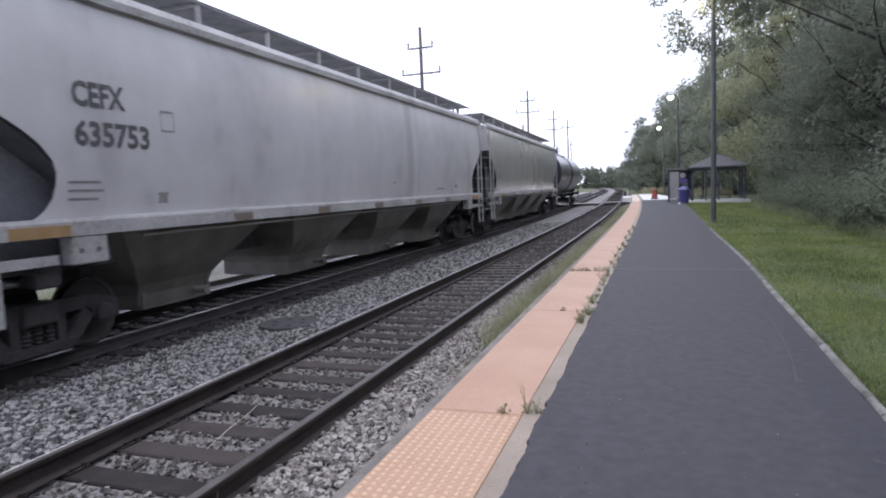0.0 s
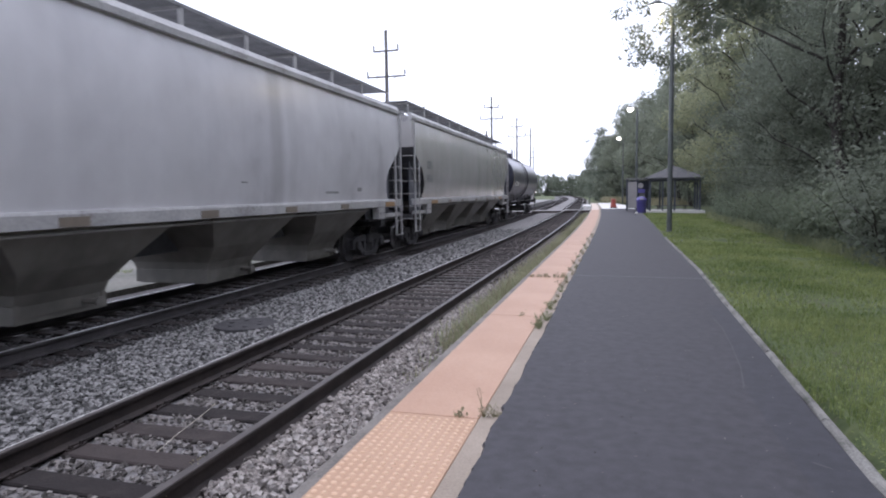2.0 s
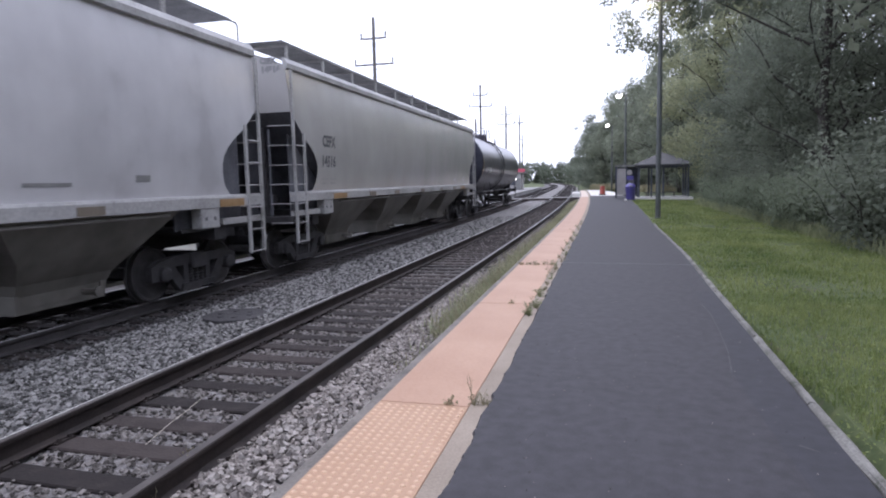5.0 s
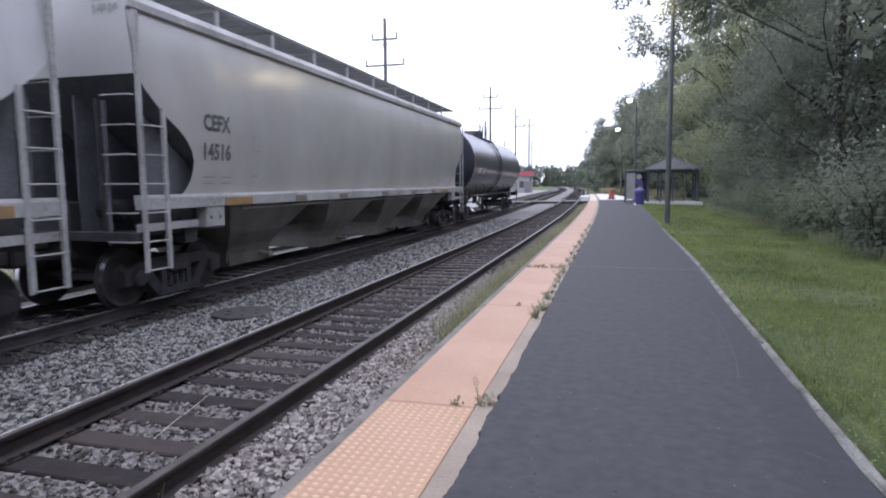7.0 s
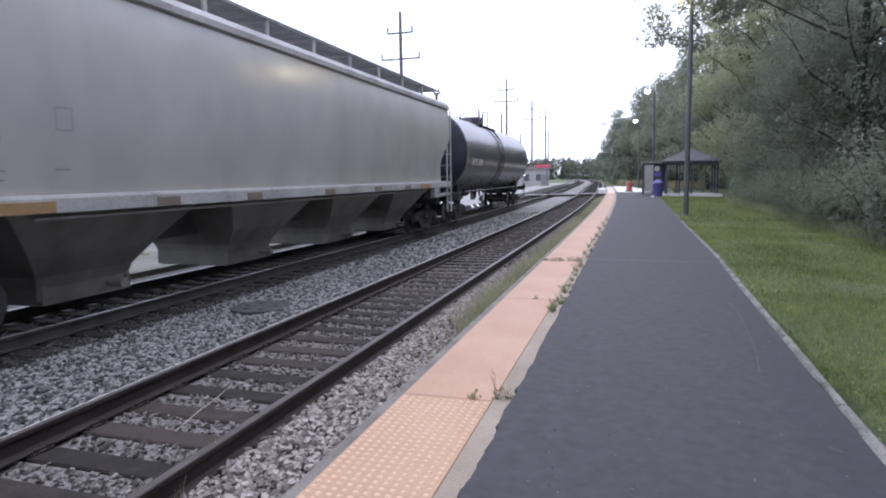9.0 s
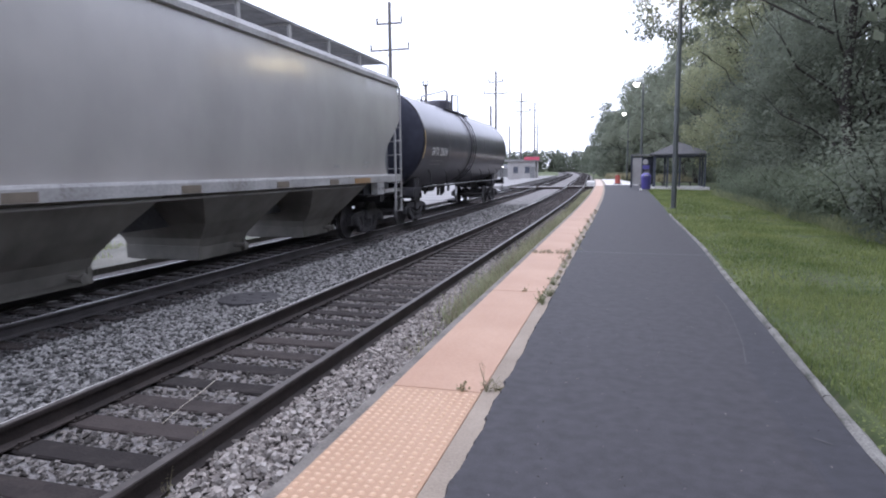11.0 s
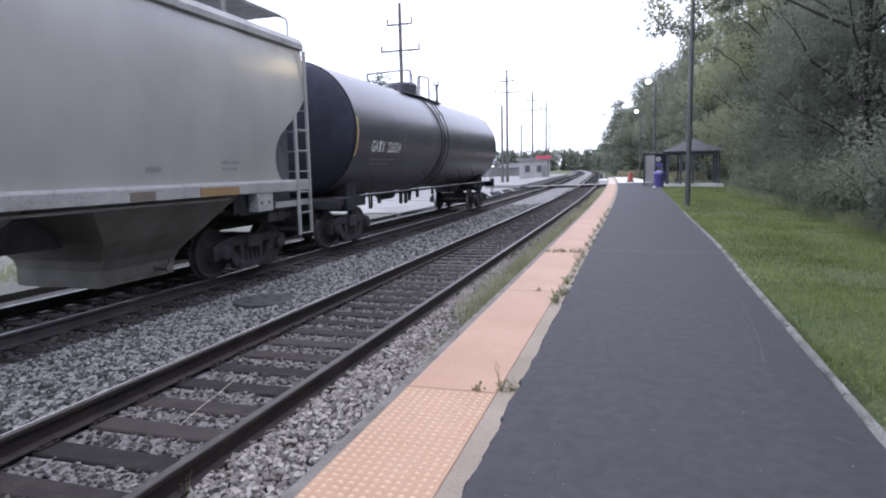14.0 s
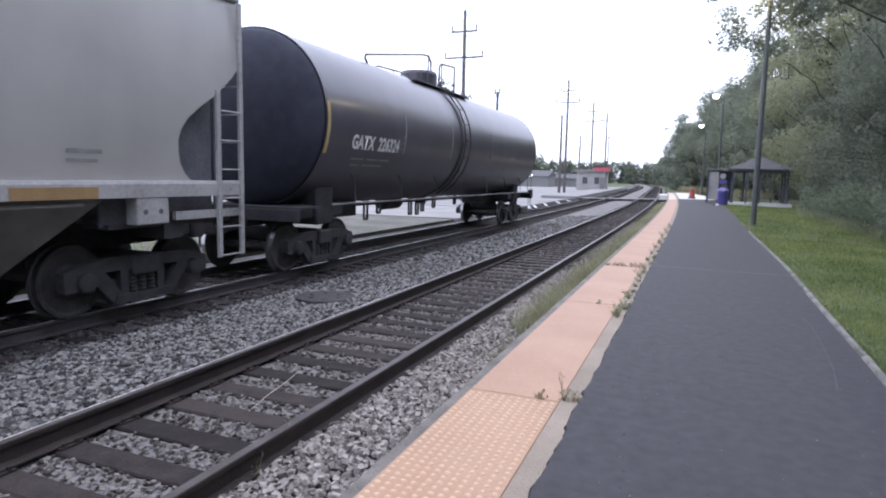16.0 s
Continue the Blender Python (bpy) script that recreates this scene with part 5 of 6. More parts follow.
def build_grass():
    rng = np.random.default_rng(9)

    def lawn(y0, y1, per, x1=6.4):
        n = int((y1 - y0) * (x1 - 1.4) * per)
        y = rng.uniform(y0, y1, n)
        x = rng.uniform(1.40, x1, n)
        keep = [(a, b) for a, b in zip(x, y) if a > kerb_x(b) + 0.05 + 0.07 * rng.random() + 0.25 * max(0, noise.noise((a, b * 0.6, 7)))]
        z = [-0.035 - 0.02 * min(max(a - 1.5, 0), 4) + 0.03 * noise.noise((a * 0.9, b * 0.5, 0)) for a, b in keep]
        hs = [(0.05 + 0.05 * rng.random()) * (1.0 + 0.6 * noise.noise((a * 0.8, b * 0.8, 3))) for a, b in keep]
        return [(a, b, c - 0.01) for (a, b), c in zip(keep, z)], hs
    p, h = lawn(2.5, 9, 1500)
    blades("grass", p, h, 0.0035, GRASS, "mown bright green grass beside the platform", 1, 0.8)
    p, h = lawn(9, 20, 560)
    blades("grass_middle", p, h, 0.007, GRASS, "mown bright green grass beside the platform", 2, 0.8)
    p, h = lawn(20, 48, 170)
    blades("grass_far", p, h, 0.014, GRASS, "mown bright green grass beside the platform", 3, 0.8)
    p, h = lawn(-8, 2.5, 200)
    blades("grass_behind", p, h, 0.011, GRASS, "mown bright green grass beside the platform", 18, 0.8)
    # broad-leaved weeds and clover among the grass
    n = 9000
    y = 2.4 + 16 * rng.random(n) ** 1.4
    x = np.array([kerb_x(b) for b in y]) + 0.07 + np.abs(rng.normal(0, 1.1, n))
    k = np.array([noise.noise((a * 1.3, b * 1.3, 11)) for a, b in zip(x, y)]) > -0.05
    c = np.stack([x, y, -0.02 * (x - 1.4) + rng.uniform(0.0, 0.06, n)], 1)[k]
    up = rng.normal(0, 0.4, c.shape) + np.array([0, 0, 1.0])
    tagged(part("lawn_weeds", leaf_mesh("lawn_weeds", c, rng.uniform(0.012, 0.032, len(c)), 15, 0.3, up), GRASS), "low broad-leaved weeds among the grass", "weeds", kind="stuff")
    # rough straw-coloured bank past the end of the platform
    p = [(x, y, -0.1) for x, y in zip(rng.uniform(-2.2, 7.5, 9000), rng.uniform(72, 112, 9000)) if x > bend(-1.4, y) and (y > 90 or x > 2.0)]
    blades("bank_grass", p, [rng.uniform(0.4, 1.1) for _ in p], 0.035, DRY_GRASS, "tall straw-coloured grass on the bank", 6, 0.7)
    # taller grass at the foot of the shrubs
    y = rng.uniform(4, 44, 6500)
    x = 5.15 + 0.35 * np.array([noise.noise((b * 0.35, 1, 4)) for b in y]) + np.abs(rng.normal(0, 0.5, len(y)))
    k = (x < 6.6) & ((y < 40) | (x > 5.6))
    p = [(a, b, -0.14) for a, b in zip(x[k], y[k])]
    blades("shrub_foot_grass", p, [rng.uniform(0.12, 0.55) for _ in p], 0.011, WEED, "tall grey-green grass along the shrubs", 17, 0.9)
    # ragged weeds along the far side of the second track
    p = [(x, y, -0.46) for x, y in zip(-11.4 - np.abs(rng.normal(0, 1.8, 5200)), rng.uniform(-2, 14, 5200)) if x < -11.4 and noise.noise((x * 0.6, y * 0.35, 8)) > -0.15]
    blades("far_verge_grass", p, [rng.uniform(0.06, 0.20) for _ in p], 0.016, WEED, "rough grey-green grass and weeds beyond the far track", 16, 0.8)
    # tall weeds between the rail and the platform edge
    spots, hs = [], []
    for k in range(30000):
        y = 6.0 + 45 * rng.random() ** 1.4
        if noise.noise((y * 0.8, 2, 2)) + 0.35 * rng.random() < (-0.2 if y > 9 else 0.1):
            continue
        x = -1.64 - abs(rng.normal(0, 0.27))
        if x < -2.45:
            continue
        spots.append((bend(x, y), y, -0.47))
        hs.append(rng.uniform(0.12, 0.50) * (1.1 - 0.5 * (-1.6 - x)) * min(1.0, 0.25 + (y - 6.0) / 3.5))
    k = len(spots) // 2
    blades("verge_weeds", spots[k:], hs[k:], 0.008, WEED, "straggling green weeds against the platform edge", 4, 0.7, "weeds")
    blades("verge_weeds_dry", spots[:k], [x * 1.1 for x in hs[:k]], 0.005, DRY_GRASS, "dry straw-coloured weeds against the platform edge", 5, 0.7, "weeds")


def weed(x, y, z, height, count, material, label, seed, leaf=0.035):
    """A small plant of thin stems with leaves."""
    rng = random.Random(seed)
    t = empty("weed", pose(x, y, z))
    tagged(t, label, "weed")
    bm = bmesh.new()
    c = []
    for k in range(count):
        a = rng.uniform(0, 6.28)
        tip = Vector((math.cos(a) * height * rng.uniform(0.1, 0.7), math.sin(a) * height * rng.uniform(0.1, 0.7), height * rng.uniform(0.3, 1)))
        pts = limb(bm, (0, 0, -0.02), tip, 0.003, 0.0012, rng, 3, 0.06)
        for _ in range(6):
            i = rng.randrange(3)
            c.append(tuple(pts[i].lerp(pts[i + 1], rng.random()) + Vector((rng.gauss(0, 1), rng.gauss(0, 1), rng.gauss(0, 1))) * 0.015))
    part("stem", bm, material, t)
    part("leaves", leaf_mesh("leaves", c, [leaf * rng.uniform(0.5, 1.3) for _ in c], seed), material, t)


def build_weeds():
    dry, green = "small dry brown weed in the platform joint", "small green weed growing in the platform joint"
    weed(-0.86, 4.14, 0, 0.20, 8, DRY_GRASS, dry, 1, 0.016)
    weed(-0.80, 4.18, 0, 0.08, 8, DRY_GRASS, dry, 2, 0.02)
    weed(-1.02, 4.11, 0.008, 0.07, 6, DRY_GRASS, dry, 3, 0.03)
    weed(-0.83, 7.12, 0, 0.17, 26, WEED, green, 4, 0.022)
    weed(-0.80, 7.55, 0, 0.16, 22, WEED, green, 5, 0.022)
    weed(-0.82, 8.3, 0, 0.13, 18, WEED, green, 6, 0.024)
    weed(-0.81, 8.8, 0, 0.08, 12, DRY_GRASS, dry, 7, 0.022)
    for k, y in enumerate((9.3, 9.8, 10.3, 10.8, 11.3, 11.9, 12.5, 13.0, 13.7, 14.2, 15.1, 15.8, 16.4, 17.3, 18.2, 19.4, 20.5, 21.7, 23.0)):
        weed(bend(-0.82 + 0.05 * math.sin(k * 3), y), y, 0, 0.09 + 0.07 * (k % 3) / 2, 9, (DRY_GRASS, WEED, DRY_GRASS)[k % 3], (dry, green, dry)[k % 3], 10 + k, 0.024)
    for k, x in enumerate((-1.50, -1.46, -1.37, -1.31, -1.22, -1.17, -1.06, -0.99, -0.93)):
        weed(x, 11.41 + 0.02 * (k % 2), 0.005, 0.05 + 0.05 * ((k * 7) % 5) / 4, 7, DRY_GRASS, dry, 30 + k, 0.025)
    weed(-1.12, 7.76, 0.005, 0.05, 5, DRY_GRASS, dry, 40, 0.03)
    weed(-2.70, 3.5, RAIL_A - 0.09, 0.13, 5, DRY_GRASS, "pale dry weed beside the rail", 41, 0.02)
    weed(-2.60, 3.0, RAIL_A - 0.18, 0.14, 5, DRY_GRASS, "pale dry weed beside the rail", 42, 0.02)


# ---- street furniture ----
def lamp_post(x, y, height, lit):
    t = empty("lamp_post", pose(x, y, -0.08))
    tagged(t, "slim dark green lamp post with a lit bell-shaped lantern", "lamp post", "lamp posts along the platform")
    bm = bmesh.new()
    lathe(bm, [(0.12, 0), (0.12, 0.06), (0.10, 0.10), (0.09, height * 0.5), (0.075, height)], 12)
    part("pole", bm, DARK_METAL, t)
    bm = bmesh.new()
    pipe(bm, [(0, 0, height - 0.05), (-0.18, 0, height + 0.12), (-0.42, 0, height + 0.2), (-0.56, 0, height + 0.2)], 0.03, 8)
    part("arm", bm, DARK_METAL, t)
    hood = bmesh.new()
    lathe(hood, [(0.05, 0.30), (0.10, 0.27), (0.22, 0.14), (0.25, 0.10), (0.24, 0.09), (0.03, 0.09)], 16)
    part("hood", hood, DARK_METAL, t, "dark metal hood", pose(-0.56, 0, height))
    glass = bmesh.new()
    lathe(glass, [(0.02, -0.20), (0.12, -0.17), (0.21, -0.06), (0.245, 0.09), (0.02, 0.085)], 16)
    part("lantern", glass, LAMP_GLASS, t, "glowing frosted lantern", pose(-0.56, 0, height))
    if lit:
        data = bpy.data.lights.new("lamp_light", "POINT")
        data.energy, data.color, data.shadow_soft_size = 80, (1.0, 0.80, 0.40), 0.2
        new("lamp_light", data).matrix_basis = pose(x - 0.56, y, height - 0.55)


def litter_bin():
    t = empty("litter_bin", pose(1.70, 46.5, 0.0))
    tagged(t, "tall purple plastic litter bin with a domed lid", "litter bin")
    part("body", lathe(bmesh.new(), [(0.28, 0), (0.31, 0.05), (0.34, 0.78), (0.36, 0.81), (0.35, 0.85)], 24), PURPLE, t, smooth=True)
    lid = part("lid", lathe(bmesh.new(), [(0.37, 0.84), (0.37, 0.92), (0.31, 1.04), (0.17, 1.13), (0.02, 1.16)], 24), PURPLE, t, smooth=True)
    part("flap", box(bmesh.new(), -0.13, 0.13, -0.375, -0.31, 0.92, 1.02, 0.01), SIDING, lid, "pale flap")


def plastic_bag():
    """A crumpled bag: a lumpy, flattened ball."""
    bm = bmesh.new()
    bmesh.ops.create_icosphere(bm, subdivisions=2, radius=0.11)
    for v in bm.verts:
        k = 1.0 + 0.35 * noise.noise(v.co * 14.0)
        v.co = Vector((v.co.x * k, v.co.y * k * 0.9, max(v.co.z * k * 0.85, -0.06) + 0.06))
    ob = part("plastic_bag", bm, APRON, m=pose(1.28, 43.2, 0.026))
    tagged(ob, "crumpled white plastic bag lying on the asphalt", "litter")


def marker_post():
    t = empty("marker_post", pose(bend(-1.72, 80.0), 80.0, -0.45))
    tagged(t, "short dark post beside the bleached platform end", "post")
    part("shaft", box(bmesh.new(), -0.045, 0.045, -0.045, 0.045, 0, 1.35, 0.008), DARK_METAL, t)
    part("cap", box(bmesh.new(), -0.06, 0.06, -0.06, 0.06, 1.35, 1.42, 0.01), SIDING, t, "pale cap")


def traffic_drum():
    t = empty("traffic_drum", pose(-0.30, 60.5, 0.004))
    tagged(t, "weathered red-orange plastic traffic drum", "traffic drum")
    part("base", lathe(bmesh.new(), [(0.34, 0), (0.34, 0.07), (0.28, 0.09), (0.2, 0.09)], 20), TRUCK_STEEL, t, "black rubber base")
    part("body", lathe(bmesh.new(), [(0.27, 0.07), (0.26, 0.25), (0.245, 0.27), (0.24, 0.45), (0.225, 0.47), (0.22, 0.65), (0.205, 0.67), (0.20, 0.84), (0.12, 0.86), (0.02, 0.86)], 20), BARREL_RED, t)


def shelter():
    t = empty("shelter", pose(4.06, 50.0, -0.05))
    tagged(t, "dark open platform shelter with a pyramid roof", "shelter")
    part("floor_slab", box(bmesh.new(), -2.0, 2.0, -2.1, 1.9, -0.2, 0.15, 0.01), APRON, t, "pale concrete slab")
    for x in (-1.70, -0.83, 0.0, 1.70):
        for y in (-1.55, 1.55):
            part("post", box(bmesh.new(), x - 0.06, x + 0.06, y - 0.06, y + 0.06, 0.06, 2.36), FRAME_BLUE, t)
    for x in (-1.70, 1.70):
        part("post", box(bmesh.new(), x - 0.06, x + 0.06, -0.06, 0.06, 0.06, 2.36), FRAME_BLUE, t)
    for s in (-1, 1):
        part("beam", box(bmesh.new(), -1.80, 1.80, s * 1.55 - 0.07, s * 1.55 + 0.07, 2.30, 2.46), FRAME_BLUE, t)
        part("beam", box(bmesh.new(), s * 1.70 - 0.07, s * 1.70 + 0.07, -1.47, 1.47, 2.30, 2.46), FRAME_BLUE, t)
    bm = bmesh.new()
    lo = [bm.verts.new((x, y, 2.44)) for x, y in ((-2.08, -1.9), (2.08, -1.9), (2.08, 1.9), (-2.08, 1.9))]
    mid = [bm.verts.new((x, y, 2.54)) for x, y in ((-2.08, -1.9), (2.08, -1.9), (2.08, 1.9), (-2.08, 1.9))]
    apex = bm.verts.new((0, 0, 3.46))
    bm.faces.new(lo[::-1])
    for i in range(4):
        bm.faces.new((lo[i], lo[(i + 1) % 4], mid[(i + 1) % 4], mid[i]))
        bm.faces.new((mid[i], mid[(i + 1) % 4], apex))
    part("roof", bm, ROOF_DARK, t, "dark shingled pyramid roof")
    bench = bmesh.new()
    box(bench, -1.2, 1.2, 0.9, 1.3, 0.42, 0.48)
    for x in (-1.0, 1.0):
        box(bench, x - 0.04, x + 0.04, 0.95, 1.25, 0.06, 0.42)
    part("bench", bench, POLE_WOOD, t)


def kiosk():
    t = empty("ticket_kiosk", pose(1.62, 50.6, -0.05))
    tagged(t, "blue-grey framed kiosk with panels and a round sign", "kiosk")
    part("floor_slab", box(bmesh.new(), -0.95, 0.9, -0.8, 0.8, -0.2, 0.06), PALE, t)
    for x in (-0.85, -0.1, 0.75):
        for y in (-0.7, 0.7):
            part("post", box(bmesh.new(), x - 0.05, x + 0.05, y - 0.05, y + 0.05, 0.06, 2.46), FRAME_BLUE, t)
    part("roof", box(bmesh.new(), -0.98, 0.9, -0.85, 0.85, 2.46, 2.56, 0.01), GREY_PLATE, t)
    part("panel", box(bmesh.new(), -0.80, -0.15, -0.66, -0.62, 0.3, 2.30), SIDING, t, "pale grey panel")
    part("panel", box(bmesh.new(), -0.80, 0.70, 0.62, 0.66, 0.3, 2.40), FRAME_BLUE, t)
    machine = part("ticket_machine", box(bmesh.new(), -0.05, 0.55, -0.5, 0.1, 0.06, 1.7, 0.03), FRAME_BLUE, t)
    part("screen", box(bmesh.new(), 0.05, 0.45, -0.515, -0.49, 1.15, 1.45), GREY_PLATE, machine)
    part("sign", lathe(bmesh.new(), [(0.20, -0.78), (0.20, -0.74)], 20, "y"), SIDING, t, "round white sign", pose(0.12, 0, 2.0))
    part("sign", box(bmesh.new(), -0.08, 0.42, -0.77, -0.74, 1.45, 1.74), PURPLE, t, "small blue notice")


def power_pole(x, y, height, arms):
    t = empty("power_pole", pose(x, y, -0.5))
    tagged(t, "weathered wooden power pole with crossarms" if arms else "bare weathered wooden pole", "power pole", "poles along the line")
    part("pole", lathe(bmesh.new(), [(0.20, -0.3), (0.19, 0.5), (0.12, height + 0.5)], 12), POLE_WOOD, t)
    for z, half in arms:
        a = part("crossarm", box(bmesh.new(), -half, half, -0.16, -0.05, z + 0.42, z + 0.54), POLE_WOOD, t)
        for sx in (-1, 1):
            bm = bmesh.new()
            lathe(bm, [(0.03, 0), (0.05, 0.05), (0.09, 0.10), (0.05, 0.14), (0.09, 0.20), (0.05, 0.25), (0.09, 0.31), (0.06, 0.40), (0.02, 0.44)], 10)
            part("insulator", bm, GREY_PLATE, a, "grey ribbed insulator", pose(sx * (half - 0.06), -0.1, z + 0.54))
            brace = bmesh.new()
            tube(brace, (sx * half * 0.55, -0.08, z + 0.43), (sx * 0.08, -0.08, z + 0.02), 0.022, seg=6)
            part("brace", brace, POLE_WOOD, a)
    return t


def ticket_office():
    t = empty("station_building", pose(-16.6, 112.0, -0.35, 0, 0, 3))
    tagged(t, "small pale station building with a flat roof and red sign", "building")
    part("wall", box(bmesh.new(), -2.6, 2.2, -3.0, 3.0, 0, 3.1), SIDING, t)
    part("roof", box(bmesh.new(), -3.1, 2.9, -3.4, 3.4, 3.1, 3.45), PALE, t)
    for x in (-1.6, 0.4):
        w = part("window", box(bmesh.new(), x, x + 0.8, -3.04, -2.98, 1.1, 2.2), FRAME_BLUE, t)
        part("sill", box(bmesh.new(), x - 0.05, x + 0.85, -3.08, -2.98, 1.02, 1.1), PALE, w)
    part("door", box(bmesh.new(), 1.3, 2.1, -3.05, -2.98, 0.1, 2.2), GREY_PLATE, t)
    part("post", box(bmesh.new(), 2.52, 2.68, -3.2, -3.04, 0, 3.1), SIDING, t)
    part("sign", box(bmesh.new(), 0.3, 2.9, -3.5, -3.42, 3.3, 3.85), RED_SIGN, t, "red sign board")


def build_left_side():
    gv = bmesh.new()
    prism(gv, [(-10.4, -12), (-60, -12), (-60, 26.9), (-10.4, 26.9)], "z", -0.8, -0.44)
    tagged(part("pavement_gravel", gv, GRAVEL), "pale weedy gravel beyond the far track", "gravel", kind="structure")
    pv = bmesh.new()
    prism(pv, [(-10.25, 27), (-60, 27), (-60, 37.9), (-10.4, 37.9)], "z", -0.8, -0.40)
    tagged(part("pavement_pale", pv, PALE), "pale concrete yard beyond the far track", "pavement", kind="structure")
    lot = strip_along("parking_asphalt", [(-10.6, -0.8), (-10.6, -0.40), (-9.36, -0.40), (-9.36, -0.8)], list(np.arange(38.0, 60.1, 2.0)), LOT, "dark asphalt strip with slanting white lines", "parking lot")
    for y in (37.9, 39.6, 43.2, 48.4, 53.6):
        bm = bmesh.new()
        prism(bm, [(bend(-9.45, y), y + 0.3), (bend(-9.45, y), y + 0.85), (bend(-10.5, y + 4), y + 4.75), (bend(-10.5, y + 4), y + 4.2)], "z", -0.398, -0.394)
        part("stall_line", bm, MARK_WHITE, lot, "white painted line")
    pv = bmesh.new()
    prism(pv, [(bend(-10.61, y), y) for y in range(38, 61, 2)] + [(bend(-13.22, y), y) for y in range(61, 112, 5)] + [(-24, 150), (-60, 150), (-60, 38)], "z", -0.8, -0.38)
    tagged(part("pavement_far", pv, PALE), "pale concrete yard beyond the far track", "pavement", kind="structure")
    ys = list(np.arange(60, 150, 5.0))
    strip_along("platform_far", [(-13.2, -0.7), (-13.2, -0.12), (-9.75, -0.12), (-9.75, -0.7)], ys, PALE, "pale concrete platform along the far track", "platform")
    cap = bmesh.new()
    box(cap, bend(-13.19, 60), bend(-9.76, 60), 60.0, 60.1, -0.7, -0.123)
    tagged(part("platform_end", cap, PALE), "pale concrete end of the far platform", "platform", kind="structure")
    cr = empty("level_crossing", pose(0, 0, 0))
    tagged(cr, "worn timber and concrete level crossing panels", "level crossing", kind="structure")
    for x0, x1, z in ((-10.2, -8.85, RAIL_B), (-8.68, -7.32, RAIL_B), (-7.15, -4.28, -0.26), (-4.10, -2.74, RAIL_A), (-2.56, -1.65, RAIL_A)):
        for k in range(3):
            part("panel", box(bmesh.new(), bend(x0, 61.6 + k * 1.2), bend(x1, 61.6 + k * 1.2), 61 + k * 1.2, 62.16 + k * 1.2, z - 0.16, z + 0.0, 0.01), (TIE_WOOD, PALE, PALE)[k], cr)
    # low wall of far roofs and a fence, a plain distant strip
    for x, y, w, h in ((-36, 140, 12, 3.6), (-52, 128, 14, 4.2), (-27, 150, 7, 3.0)):
        hs = empty("house", pose(x, y, -0.4))
        tagged(hs, "distant low grey house", "house")
        part("wall", box(bmesh.new(), -w / 2, w / 2, -4, 4, 0, h * 0.65), GREY_PLATE, hs)
        rf = bmesh.new()
        prism(rf, [(-4.4, h * 0.65), (4.4, h * 0.65), (0, h)], "x", -w / 2 - 0.3, w / 2 + 0.3)
        part("roof", rf, ROOF_DARK, hs)


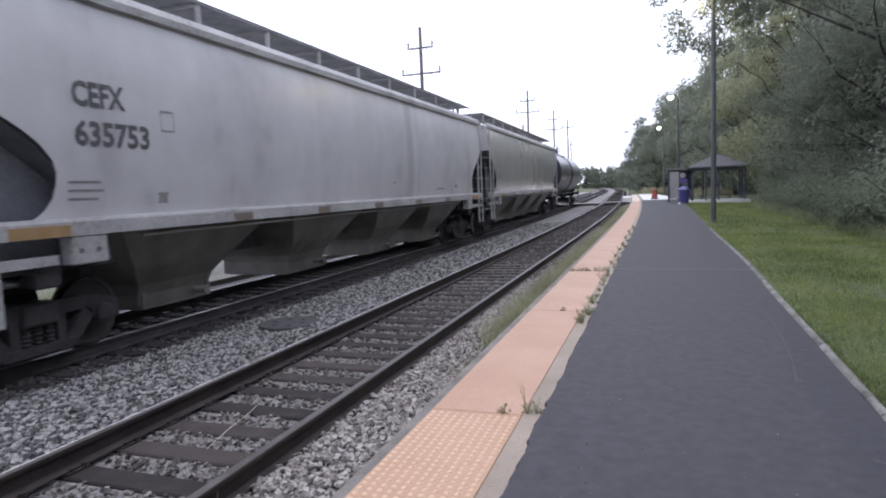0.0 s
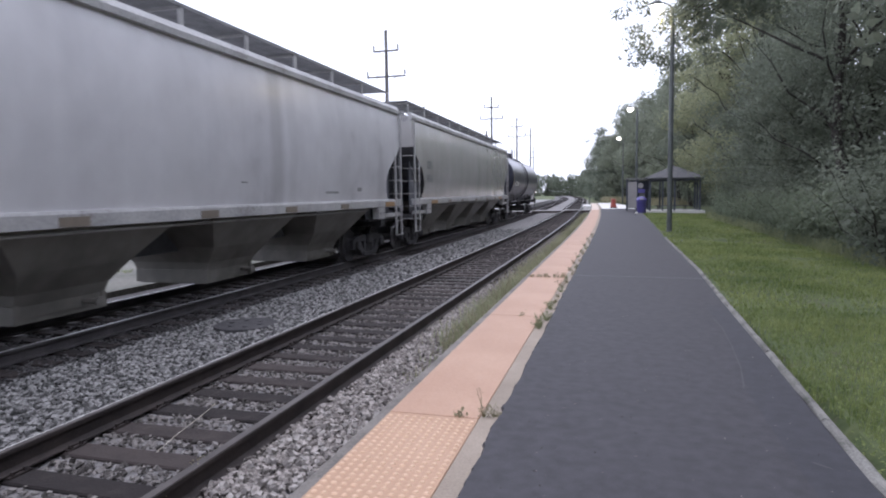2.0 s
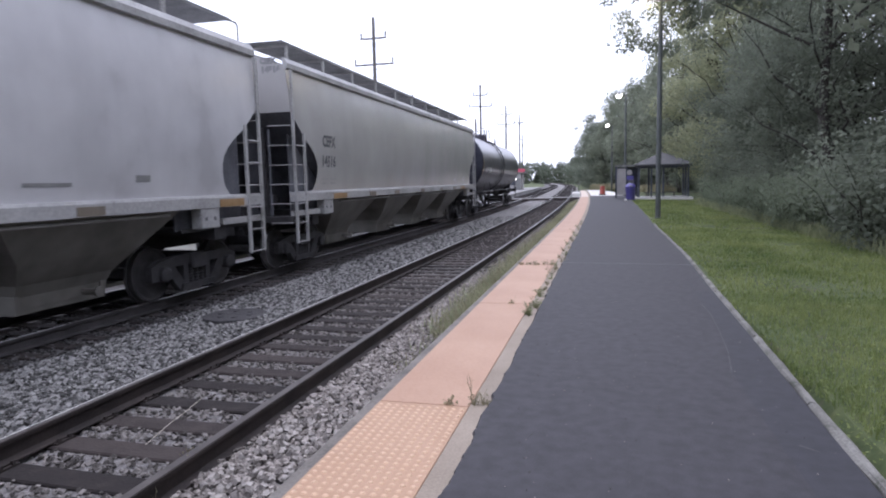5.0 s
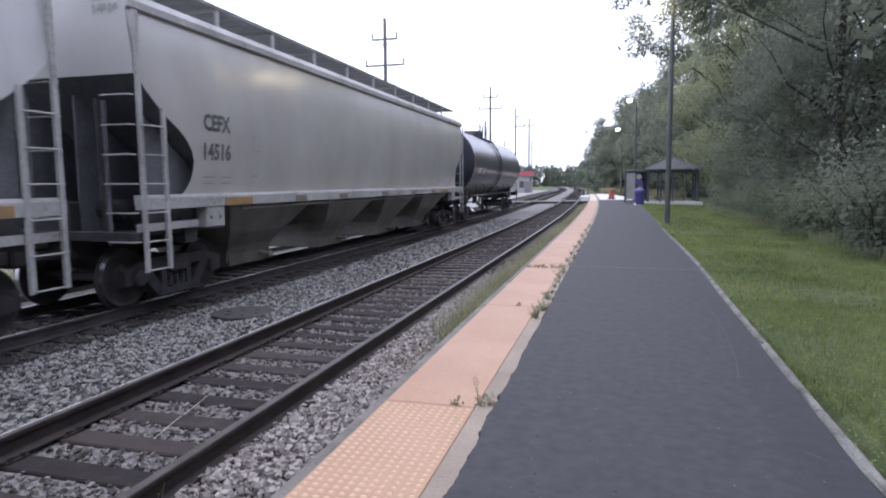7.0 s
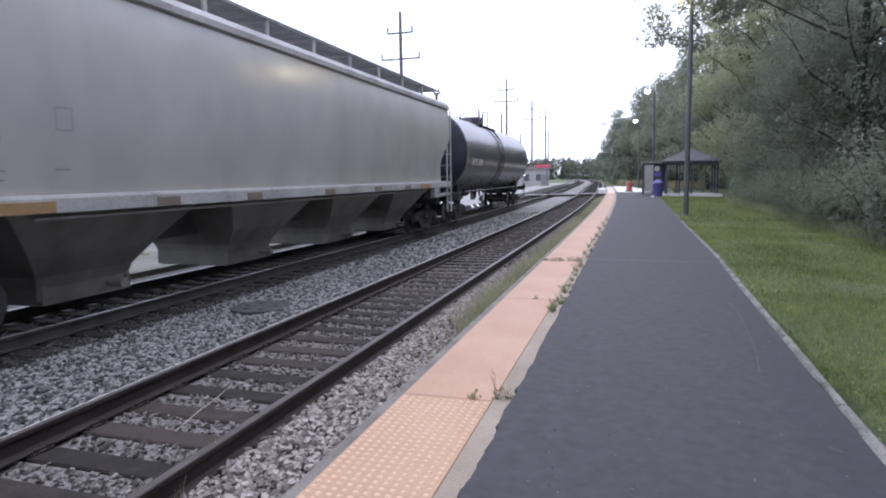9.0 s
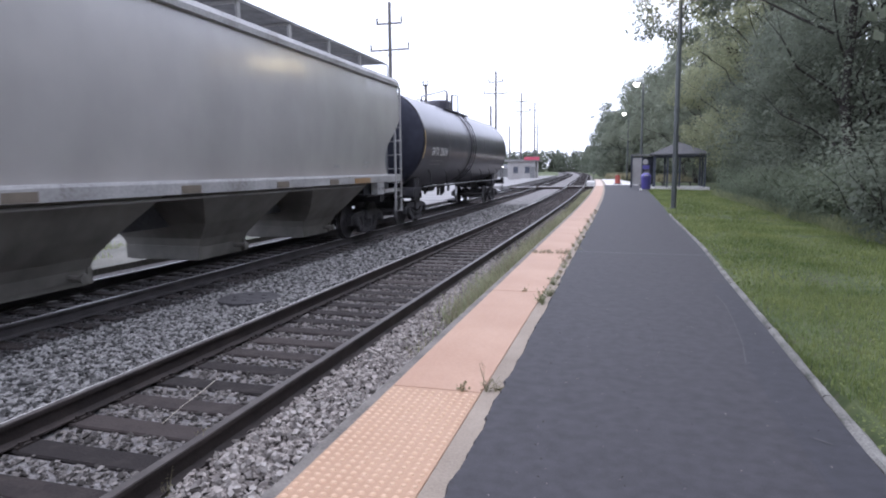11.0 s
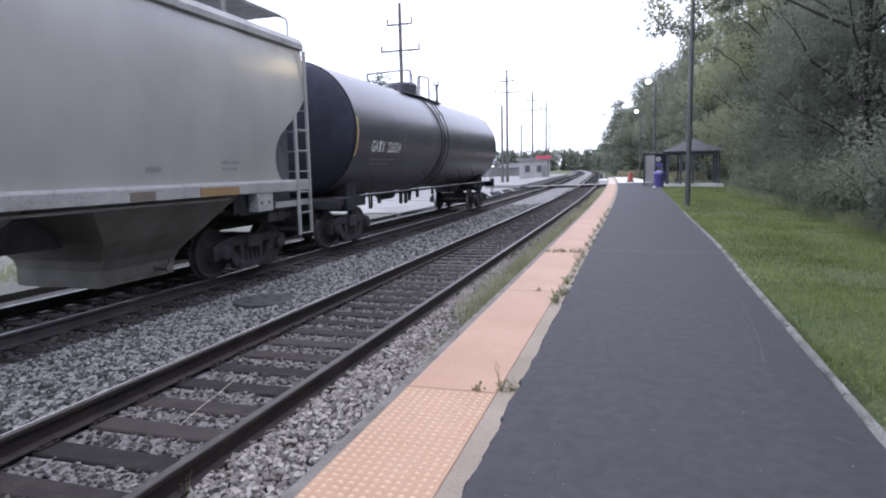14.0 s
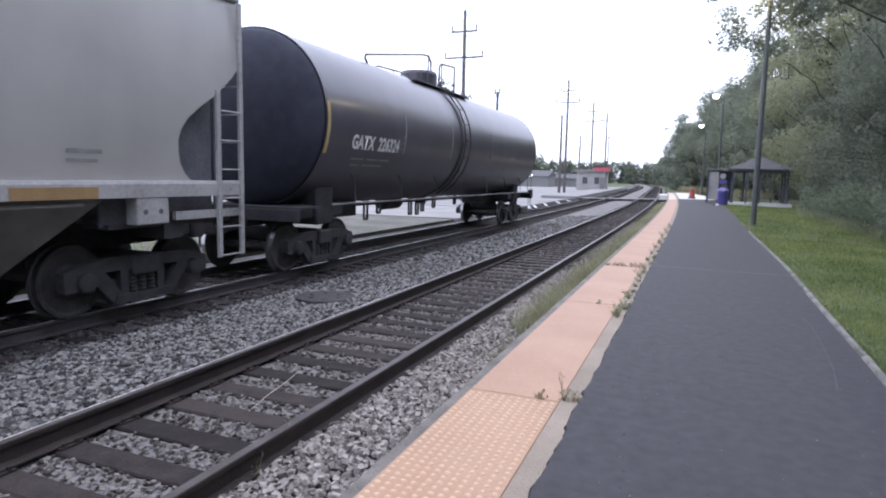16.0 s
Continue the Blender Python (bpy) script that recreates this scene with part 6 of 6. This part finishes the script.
def build_details():
    t = empty("drain_cover", pose(-5.47, 8.35, -0.43))
    tagged(t, "dark round steel drain cover lying in the ballast", "drain cover")
    part("rim", lathe(bmesh.new(), [(0.36, -0.08), (0.47, -0.08), (0.47, 0.03), (0.42, 0.035), (0.36, 0.03)], 28), TRUCK_STEEL, t)
    pl = bmesh.new()
    lathe(pl, [(0.41, -0.02), (0.41, 0.02), (0.02, 0.025)], 28)
    for k in range(6):
        a = k * 1.047
        box(pl, 0.25 * math.cos(a) - 0.03, 0.25 * math.cos(a) + 0.03, 0.25 * math.sin(a) - 0.03, 0.25 * math.sin(a) + 0.03, 0.02, 0.04)
    part("plate", pl, TRUCK_STEEL, t)
    straw = bmesh.new()
    pipe(straw, [(-3.37, 3.89, -0.395), (-3.45, 4.25, -0.385), (-3.52, 4.6, -0.39), (-3.6, 4.94, -0.385)], 0.0028)
    tagged(part("straw", straw, STRAW), "long pale dry stem lying across the ties", "straw")
    rim = [(1.17, 8.8), (1.14, 7.9), (1.16, 7.42), (1.12, 6.6), (1.06, 5.76), (0.98, 5.13), (0.98, 4.2), (1.00, 3.0), (1.0, 1.5), (1.0, -0.5)]
    vs = [v for x, y in rim for v in ((x, y, 0.0255), (kerb_x(y) - 0.002, y, 0.0255))]
    ad = mesh_from("asphalt_patch", vs, [(2 * i, 2 * i + 1, 2 * i + 3, 2 * i + 2) for i in range(len(rim) - 1)])
    tagged(part("asphalt_patch", ad, ASPHALT_DARK), "darker newer asphalt strip beside the kerb", "asphalt patch", kind="structure")
    # old paint traces on the asphalt
    seam = mesh_from("seam", [(-0.74, 11.60, 0.0285), (kerb_x(11.6), 11.5, 0.0285), (kerb_x(11.6), 11.53, 0.0285), (-0.74, 11.63, 0.0285)], [(0, 1, 2, 3)])
    tagged(part("asphalt_seam", seam, MARK_DARK), "thin dark seam across the asphalt", "seam", kind="structure")
    mk = empty("paint_trace")
    tagged(mk, "faint worn white paint trace on the asphalt", "paint mark", kind="structure")
    for pts, w in (([(1.13, 7.9), (1.15, 7.42), (1.11, 6.6), (1.05, 5.76), (0.97, 5.13)], 0.007), ([(1.08, 3.80), (1.12, 3.76), (1.16, 3.72)], 0.015), ([(0.66, 2.9), (0.665, 2.7)], 0.012)):
        vs = []
        for i, (x, y) in enumerate(pts):
            vs += [(x - w * (0.6 + 0.4 * math.sin(i * 2)), y, 0.0285), (x + w, y, 0.0285)]
        part("trace", mesh_from("trace", vs, [(2 * i, 2 * i + 1, 2 * i + 3, 2 * i + 2) for i in range(len(pts) - 1)]), TRACE, mk)


for lx, ly, on in ((1.98, 25.7, True), (1.6, 56.0, False), (0.75, 86.0, False)):
    lamp_post(lx, ly, 8.5, on)
litter_bin()
traffic_drum()
plastic_bag()
marker_post()
shelter()
kiosk()
for px, py, ph, pa in ((-17.75, 47.9, 14.5, ((12.9, 1.07), (10.9, 1.62))), (-16.5, 85.0, 14.5, ((13.1, 1.0), (11.6, 1.6))), (-16.9, 110.0, 14.5, ((13.0, 1.0), (11.3, 1.5))),
                       (-16.8, 127.0, 14.5, ((13.0, 1.0),)), (-23.0, 180.0, 14.5, ((13.0, 1.0), (11.5, 1.5))), (-17.0, 84.0, 9.9, ()), (-20.6, 120.0, 9.6, ()), (-18.6, 60.0, 9.8, ((9.7, 0.3),))):
    power_pole(px, py, ph, pa)
ticket_office()
build_left_side()
build_details()
build_woods()
build_grass()
build_weeds()


motions()
